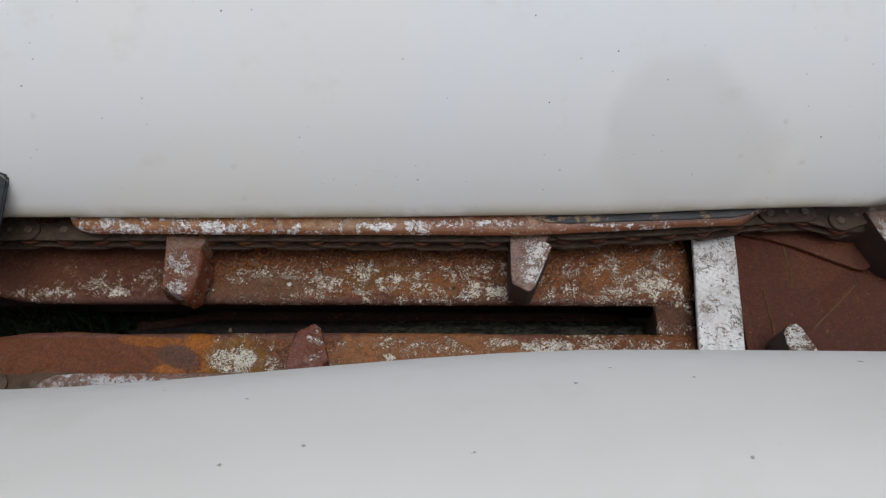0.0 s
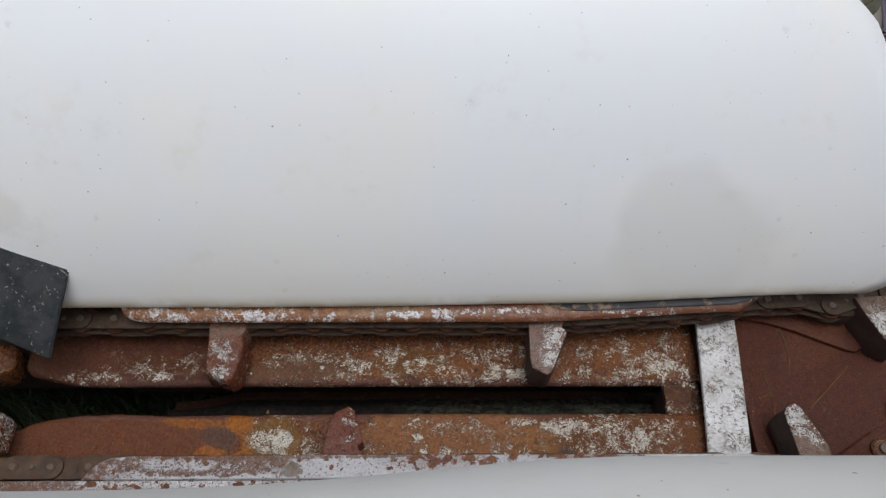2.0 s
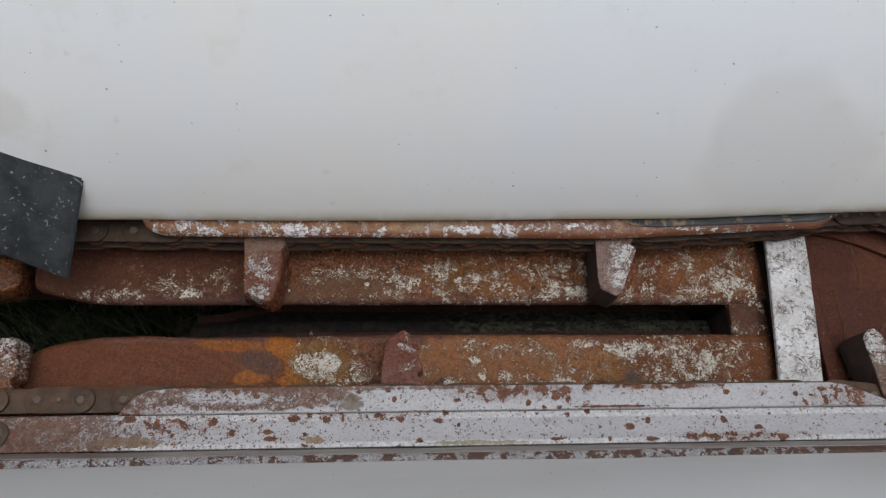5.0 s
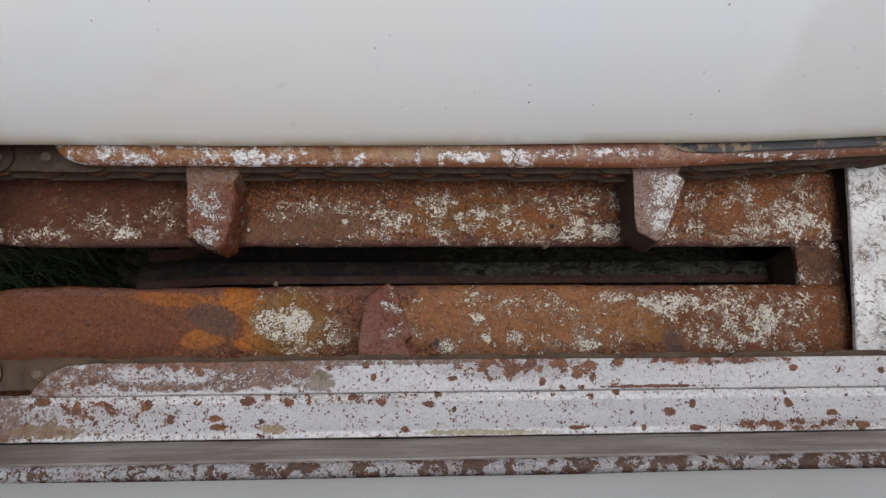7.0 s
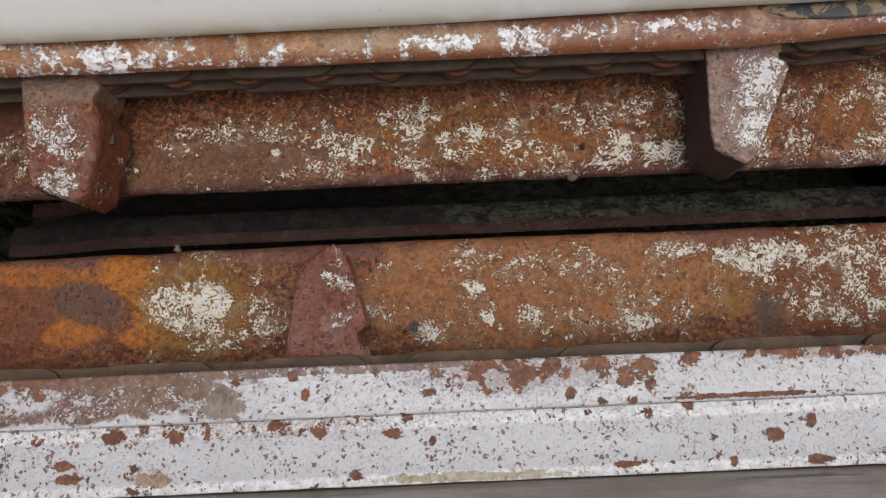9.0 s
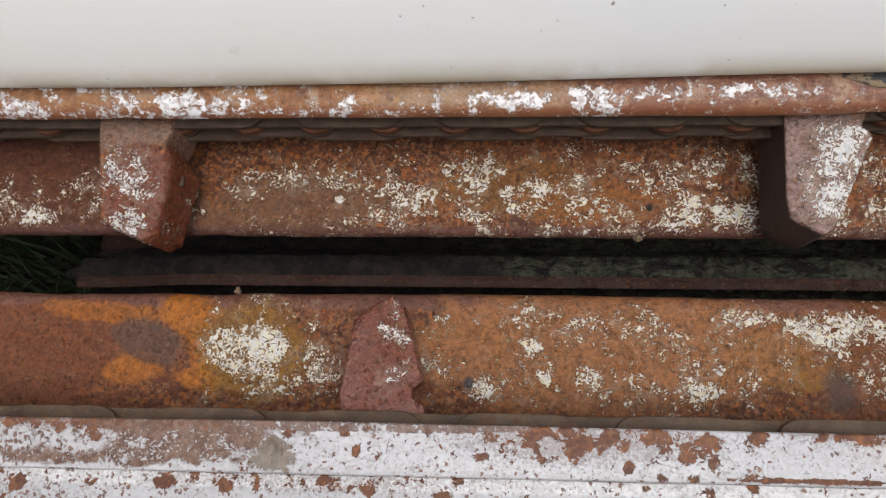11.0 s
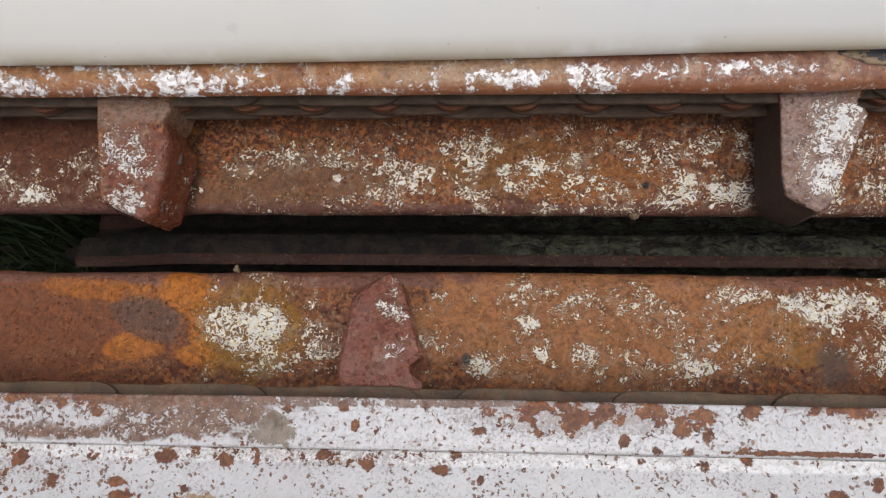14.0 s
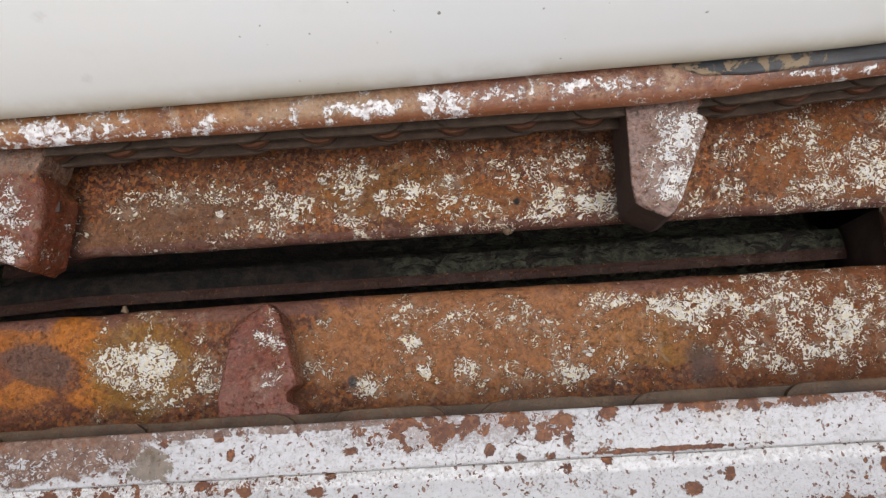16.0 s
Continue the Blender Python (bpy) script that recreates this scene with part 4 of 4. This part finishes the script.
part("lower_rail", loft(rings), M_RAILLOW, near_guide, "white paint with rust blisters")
part("bolt", disc(-0.263, -0.057, 0.07, 0.0825, 0.0145, 20, 0.004), M_PIN, near_guide, "worn round bolt head")
for x in (-0.2, 0.2, 0.6):
    part("standoff", box(x - 0.012, x + 0.012, -0.07, -0.045, -0.007, 0.066), M_FRAME, near_guide)

rings = []
for x in spread(-0.62, 0.98, 0.012):
    h = rough((x, 3, 8), 0.001, 10)
    rings.append([(x, y + h * 0.5, z + h) for y, z in ((-0.0754, 0.03), (-0.0757, 0.0765), (-0.0828, 0.105), (-0.0905, 0.138), (-0.0905, 0.1405), (-0.0945, 0.1405), (-0.0875, 0.105), (-0.0812, 0.078), (-0.0805, 0.03))])
side_panel = thing("side_panel", (0.18, -0.08, 0.03), "scuffed grey steel side panel with a rolled rim", "panel")
part("sheet", loft(rings), M_PANEL, side_panel)
rings = []
for x in spread(-0.62, 0.98, 0.01):
    h = rough((x, 4, 2), 0.0007, 20)
    rings.append([(x, -0.0985 + 0.0062 * math.cos(a) + h * 0.4, 0.1465 + 0.0075 * math.sin(a) + h) for a in [2 * math.pi * i / 14 for i in range(14)]])
part("rim", loft(rings), M_RIMPAINT, side_panel, "rim with flaking white paint")
part("foot", box(-0.2, 0.9, -0.0815, -0.0755, -0.0066, 0.0305), M_FRAME, side_panel)


# ---- gathering chains ----
PITCH = 0.0429


def gathering_chain(y_at, z_at, x0, count, plates, label, upper_r=(0.0140, 0.0118), lower_r=(0.0150, 0.0140), roller_r=0.0142):
    chain = thing("gathering_chain", (x0, y_at(x0), z_at(x0)), label, "chain", "gathering chains")
    pins = []
    x = x0
    for _ in range(count + 1):
        pins.append((x, y_at(x), z_at(x)))
        x += PITCH * math.cos(math.atan((y_at(x + 0.01) - y_at(x)) / 0.01))
    for i, (a, b) in enumerate(zip(pins, pins[1:])):
        z = (a[2] + b[2]) / 2
        outer = i % 2 == 0
        upper, lower = ((z - 0.0025, z + 0.0012), (z - 0.0215, z - 0.0178)) if outer else ((z - 0.0062, z - 0.0028), (z - 0.0174, z - 0.014))
        link = part("outer_link" if outer else "inner_link", prism(capsule(a[0], a[1], b[0], b[1], upper_r[0] if outer else upper_r[1]), *upper, 0.0008, 2), plates, chain)
        part("lower_plate", prism(capsule(a[0], a[1], b[0], b[1], lower_r[0] if outer else lower_r[1]), *lower, 0.0007, 1), M_CHAINLOW, link)
        if outer:
            for p in (a, b):
                pin = part("pin", disc(p[0], p[1], z - 0.023, z + 0.0034, 0.0046, 14, 0.0009), M_PIN, chain)
                part("washer", disc(p[0], p[1], z + 0.0006, z + 0.0021, 0.0064, 16, 0.0005), plates, pin)
                part("roller", disc(p[0], p[1], z - 0.0138, z - 0.0064, roller_r, 22, 0.0014), M_ROLLER, chain)
            part("rivet", disc((a[0] + b[0]) / 2, (a[1] + b[1]) / 2, z + 0.0008, z + 0.0026, 0.003, 8, 0.0006), M_PIN, chain)
    return chain


def lug(chain, outline, top, fall, base_y, deep=0.024, wall=None, edge=(0.002, 0.002), flare=(0.0, 0.0)):
    """A finger of the chain: a folded plate that falls away towards its tip, rounded over into its bent-down wall.
    edge: radius of the fold, flare: how far the wall leans out, each for the front (-x) and the rear (+x) side."""
    mx, my = sum(p[0] for p in outline) / len(outline), sum(p[1] for p in outline) / len(outline)
    half = max(abs(p[0] - mx) for p in outline)

    def ring(inset, drop, lean):
        pts = []
        for x, y in outline:
            w = smooth01(0.5 + 0.7 * (x - mx) / half)
            free = smooth01(abs(y - base_y) / 0.025)
            e, f = 0.0015 + (edge[0] + (edge[1] - edge[0]) * w - 0.0015) * free, (-flare[0] * (1 - w) + flare[1] * w) * free
            d = Vector((mx - x, (my - y) * 0.6, 0)).normalized() * e * inset
            z = top - e * drop[0] - (deep - e) * drop[1] - fall * min(1.0, abs(y - base_y) / 0.07)
            p = Vector((x + d.x + f * lean, y + d.y, z))
            pts.append(p + Vector((rough(p, 0.0007, 60), rough(p.zyx, 0.0007, 60), rough(p.yzx, 0.0006, 90))))
        return pts

    arc = [radians(a) for a in (0, 22, 45, 68, 90)]
    skin = loft([ring(1 - math.sin(a), (1 - math.cos(a), 0.0), 0.0) for a in arc])
    finger = part("lug", skin, M_LUG, chain, "rusty finger with flecks of white paint", 40)
    part("wall", loft([ring(0.12, (1.0, -0.02), 0.0)] + [ring(0.0, (1.0, t), t) for t in (0.1, 0.4, 0.7, 0.95)] + [ring(0.3, (1.0, 1.0), 1.0)]), wall or M_LUG, finger, "bent-down wall", 40)
    return finger


REAR_LINE = [(0.60, 0.189), (0.65, 0.199), (0.693, 0.2036), (0.736, 0.206), (0.757, 0.2005), (0.779, 0.1928), (0.822, 0.2088), (0.87, 0.213), (1.2, 0.213)]


def far_chain_y(x):
    return far_rail_y(x) + 0.0135 if x < 0.6 else curve_at(REAR_LINE, x)


far_chain = gathering_chain(far_chain_y, lambda x: 0.0555, -0.3355, 30, M_CHAIN, "rusty gathering chain with fingers under the far guide")
lug_one = lug(far_chain, [(-0.0405, 0.172), (-0.0385, 0.150), (-0.0378, 0.1045), (-0.010, 0.0925), (-0.003, 0.0975), (0.0080, 0.140), (0.004, 0.152), (0.0085, 0.158), (0.0085, 0.172)], 0.0600, 0.016, 0.16, 0.036, None, (0.003, 0.010), (0.002, 0.006))
# No slots are cut: thin dark boxes stand for the shade inside them.
part("slot", box(0.0035, 0.0092, 0.130, 0.137, 0.0365, 0.0385, 0.0003), M_FRAME, lug_one, "small dark box for the shade inside a wall slot")
part("slot", box(-0.008, -0.0015, 0.102, 0.108, 0.0245, 0.0265, 0.0003), M_FRAME, lug_one, "small dark box for the shade inside a wall slot")
# These two walls take the dark frame colour, which paints their shade in.
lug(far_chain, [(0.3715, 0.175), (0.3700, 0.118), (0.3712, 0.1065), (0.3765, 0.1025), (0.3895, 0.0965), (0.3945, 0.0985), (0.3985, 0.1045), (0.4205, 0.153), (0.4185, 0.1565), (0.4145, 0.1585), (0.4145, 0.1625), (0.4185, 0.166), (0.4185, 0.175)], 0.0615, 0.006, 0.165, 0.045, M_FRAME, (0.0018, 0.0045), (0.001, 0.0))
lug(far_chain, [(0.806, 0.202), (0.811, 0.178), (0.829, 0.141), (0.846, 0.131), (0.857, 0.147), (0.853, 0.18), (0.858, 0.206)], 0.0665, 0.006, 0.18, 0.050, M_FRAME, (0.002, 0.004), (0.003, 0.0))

near_chain = gathering_chain(lambda x: -0.0194 - 0.0104 * smooth01((x - 0.62) / 0.1), lambda x: 0.0600 + 0.0065 * smooth01((x - 0.66) / 0.06), -0.405, 31, M_GREASY, "rusty gathering chain with fingers under the near guide", (0.0139, 0.0129), (0.0118, 0.0110), 0.0110)
lug(near_chain, [(0.1175, -0.014), (0.1175, 0.004), (0.1215, 0.046), (0.1285, 0.054), (0.1435, 0.0625), (0.1515, 0.054), (0.1645, 0.011), (0.1585, 0.0065), (0.1585, 0.0015), (0.1655, -0.003), (0.1655, -0.014)], 0.0585, 0.019, 0.0, 0.026, None, (0.004, 0.003))
lug(near_chain, [(-0.315, -0.014), (-0.311, 0.004), (-0.303, 0.040), (-0.292, 0.052), (-0.278, 0.054), (-0.271, 0.046), (-0.2625, 0.008), (-0.266, 0.002), (-0.262, -0.006), (-0.262, -0.014)], 0.0585, 0.016, 0.0, 0.026, None, (0.003, 0.005), (0.0, 0.008))
# Wall in the dark frame colour here too, standing for its shade.
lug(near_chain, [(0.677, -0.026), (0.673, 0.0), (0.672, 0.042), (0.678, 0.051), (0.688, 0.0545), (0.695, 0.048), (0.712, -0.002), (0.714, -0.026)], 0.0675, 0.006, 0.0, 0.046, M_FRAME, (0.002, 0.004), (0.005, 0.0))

# ---- strap and rear pan ----
rings = []
for y in spread(-0.07, 0.235, 0.01):
    x = 0.5855 + 0.0205 * (y / 0.19)
    z = 0.0135 + 0.006 * math.cos((y - 0.09) / 0.12)
    ra, rb = rough((y, 1, 0), 0.001, 40), rough((y, 5, 0), 0.0006, 30)
    rings.append([(x + ra, y, z - 0.006), (x + ra, y, z - 0.0012), (x + ra + 0.0012, y, z), (x + 0.027, y, z + 0.0008 + rb), (x + 0.0525 + rb, y, z), (x + 0.0537 + rb, y, z - 0.0012), (x + 0.0537 + rb, y, z - 0.006)])
tagged(part("cross_strap", loft(rings), M_STRAP), "scuffed white-painted steel strap across the deck", "strap")

pan = thing("rear_pan", (0.9, 0.1, 0.0), "red-brown rusty steel pan behind the deck plates", "pan")
rings = []
for x in spread(0.648, 1.6, 0.03):
    rings.append([(x, y, 0.0105 + rough((x, y, 0), 0.001, 6) - 0.001 * smooth01((0.66 - x) / 0.01)) for y in spread(-0.9, 1.4, 0.05)] + [(x, 1.4, -0.006), (x, -0.9, -0.006)])
part("sheet", loft(rings), M_PAN, pan, smooth=30)


def crease(points, width, material, label):
    rings = []
    for (x, y), (nx, ny) in zip(points, [((q[1] - p[1]), -(q[0] - p[0])) for p, q in zip(points, points[1:] + points[-1:])]):
        k = math.hypot(nx, ny) or 1.0
        nx, ny = nx / k * width, ny / k * width
        rings.append([(x - nx, y - ny, 0.0105), (x, y, 0.0122), (x + nx, y + ny, 0.0105), (x, y, 0.0085)])
    if rings[-1][0] == rings[-1][2]:
        rings.pop()
    return part("crease", loft(rings), material, pan, label)


M_SCRATCH = plain("scraped_yellowish_metal", (0.17, 0.092, 0.042), (0.105, 0.045, 0.022), 60, 0.6, 0.5, 0.0004)
crease([(0.722 + 0.0005 * i - 0.012 * (i / 8) ** 4, 0.183 - 0.0088 * i) for i in range(9)], 0.0013, M_SCRATCH, "curved scraped ridge")
crease([(0.732 + 0.0095 * i, 0.068 + 0.0085 * i) for i in range(9)], 0.0013, M_SCRATCH, "straight scrape")
crease([(0.684 - 0.0012 * i + 0.006 * math.sin(i / 3), 0.12 - 0.014 * i) for i in range(10)], 0.0011, M_SCRATCH, "faint scraped ridge")
crease([(0.80 - 0.017 * i, 0.036 - 0.010 * i) for i in range(5)], 0.0015, M_PAN, "pressed ridge")
part("fold", box(0.648, 0.664, -0.069, 0.234, 0.0075, 0.0155, 0.003), M_PAN, pan)
for x, y, r in ((0.847, 0.066, 0.017), (0.807, 0.012, 0.015)):
    bolt = part("bolt", disc(x, y, 0.009, 0.0175, r, 22, 0.003), M_LUG, pan, "rusty flanged bolt")
    part("socket", disc(x, y, 0.0165, 0.0205, r * 0.5, 6, 0.001), M_PIN, bolt)
bm = prism([(0.665, 0.23), (0.668, 0.196), (0.70, 0.190), (0.735, 0.178), (0.80, 0.148), (0.812, 0.145), (0.822, 0.150), (0.835, 0.18), (0.86, 0.23)], 0.0112, 0.0175, 0.0016, 2)
tagged(part("sprocket_guard", bm, M_PAN), "rusty rounded guard plate under the chain", "guard plate")
bm = disc(0.80, 0.235, 0.018, 0.05, 0.052, 24, 0.004)
tagged(part("sprocket", bm, M_FRAME), "dark steel drive sprocket inside the chain", "sprocket")

# ---- rubber flap ----
flap = thing("rubber_flap", (-0.30, 0.20, 0.10), "black rubber ear flap at the hood's front edge", "rubber flap")
corner = Vector((-0.190, 0.199, 0.150))
along, down = Vector((-0.155, 0.046, 0.077)), Vector((-0.022, -0.097, -0.060))
normal = along.cross(down).normalized()
if normal.z < 0:
    normal = -normal
rings = []
for i in range(13):
    u = i / 12
    ring = []
    for v in [j / 10 for j in range(11)]:
        cut = 0.004 * (1 - min(1, u / 0.05)) ** 2
        p = corner + along * u + down * (v * (1 - 2 * cut) + cut) + normal * (0.003 * math.sin(2.2 * v) + rough((u, v, 1), 0.001, 3))
        ring.append(p)
    rings.append([tuple(p) for p in ring] + [tuple(p - normal * 0.009) for p in ring[::-1]])
bm = loft(rings)
bmesh.ops.recalc_face_normals(bm, faces=bm.faces)
bmesh.ops.bevel(bm, geom=[e for e in bm.edges if e.calc_face_angle(0) > 1.0], offset=0.0018, segments=2, affect="EDGES", clamp_overlap=True)
part("flap", bm, M_RUBBER, flap)

# ---- printed sack and dark crate behind the hood ----
sack = thing("printed_sack", (0.80, 0.66, 0.0115), "white printed sack standing behind the hood", "sack")
bm = prism([(0.60, 0.60), (0.93, 0.60), (0.95, 0.66), (0.93, 0.72), (0.60, 0.72), (0.58, 0.66)], 0.0115, 0.5, 0.02, 3)
part("bag", bm, M_SACK, sack)


def print_shape(points, material, label, lift=0.001):
    """A flat printed shape on the sack's face, from (x, z) corners."""
    bm = bmesh.new()
    a = [bm.verts.new((x, 0.6 - lift, z)) for x, z in points]
    b = [bm.verts.new((x, 0.6005, z)) for x, z in points]
    bm.faces.new(a), bm.faces.new(b[::-1])
    for i in range(len(a)):
        j = (i + 1) % len(a)
        bm.faces.new((a[i], b[i], b[j], a[j]))
    return part("print", bm, material, sack, label, 0)


def oval(cx, cz, rx, rz, n=20):
    return [(cx + rx * math.cos(2 * math.pi * i / n), cz + rz * math.sin(2 * math.pi * i / n)) for i in range(n)]


print_shape(oval(0.842, 0.268, 0.020, 0.026), M_TAN, "tan printed shape", 0.0012)
print_shape(oval(0.8635, 0.2335, 0.0180, 0.0165), M_NIGHT, "dark outline of a printed disc", 0.0014)
print_shape(oval(0.8635, 0.2335, 0.0166, 0.0150), M_OLIVE, "olive printed disc", 0.0018)
print_shape(oval(0.884, 0.2125, 0.0120, 0.0165), M_OLIVE, "olive printed disc", 0.0012)
print_shape([(0.8600, 0.285), (0.8655, 0.285), (0.9330, 0.165), (0.9275, 0.165)], M_LILAC, "lilac printed stripe", 0.0012)
print_shape([(0.8662, 0.285), (0.949, 0.285), (0.949, 0.137)], M_NIGHT, "dark printed field", 0.0012)
for i in range(5):
    z = 0.186 - 0.008 * i
    print_shape([(0.9235 + 0.002 * (i % 2), z), (0.9330, z), (0.9330, z - 0.003), (0.9235, z - 0.003)], M_NIGHT, "dark bar of small print", 0.0016)


# ---- dried mud crumbs on the slot edges ----
def crumb(x, y, z, r, label):
    bm = bmesh.new()
    bmesh.ops.create_icosphere(bm, subdivisions=2, radius=r)
    for v in bm.verts:
        v.co = v.co * (1 + rough(v.co * 500 + Vector((x * 50, y, z)), 0.9, 1.0)) + Vector((x, y, z))
    return tagged(part("mud_crumb", bm, M_CRUMB), label, "mud crumb", "mud crumbs")


M_CRUMB = plain("dried_mud", (0.13, 0.085, 0.05), (0.20, 0.14, 0.09), 300, 0.9, 0.6, 0.0005)
crumb(0.297, 0.1075, -0.0035, 0.0026, "dried mud crumb hanging from a plate edge")
crumb(0.036, 0.0695, 0.0004, 0.0021, "dried mud crumb on a plate edge")
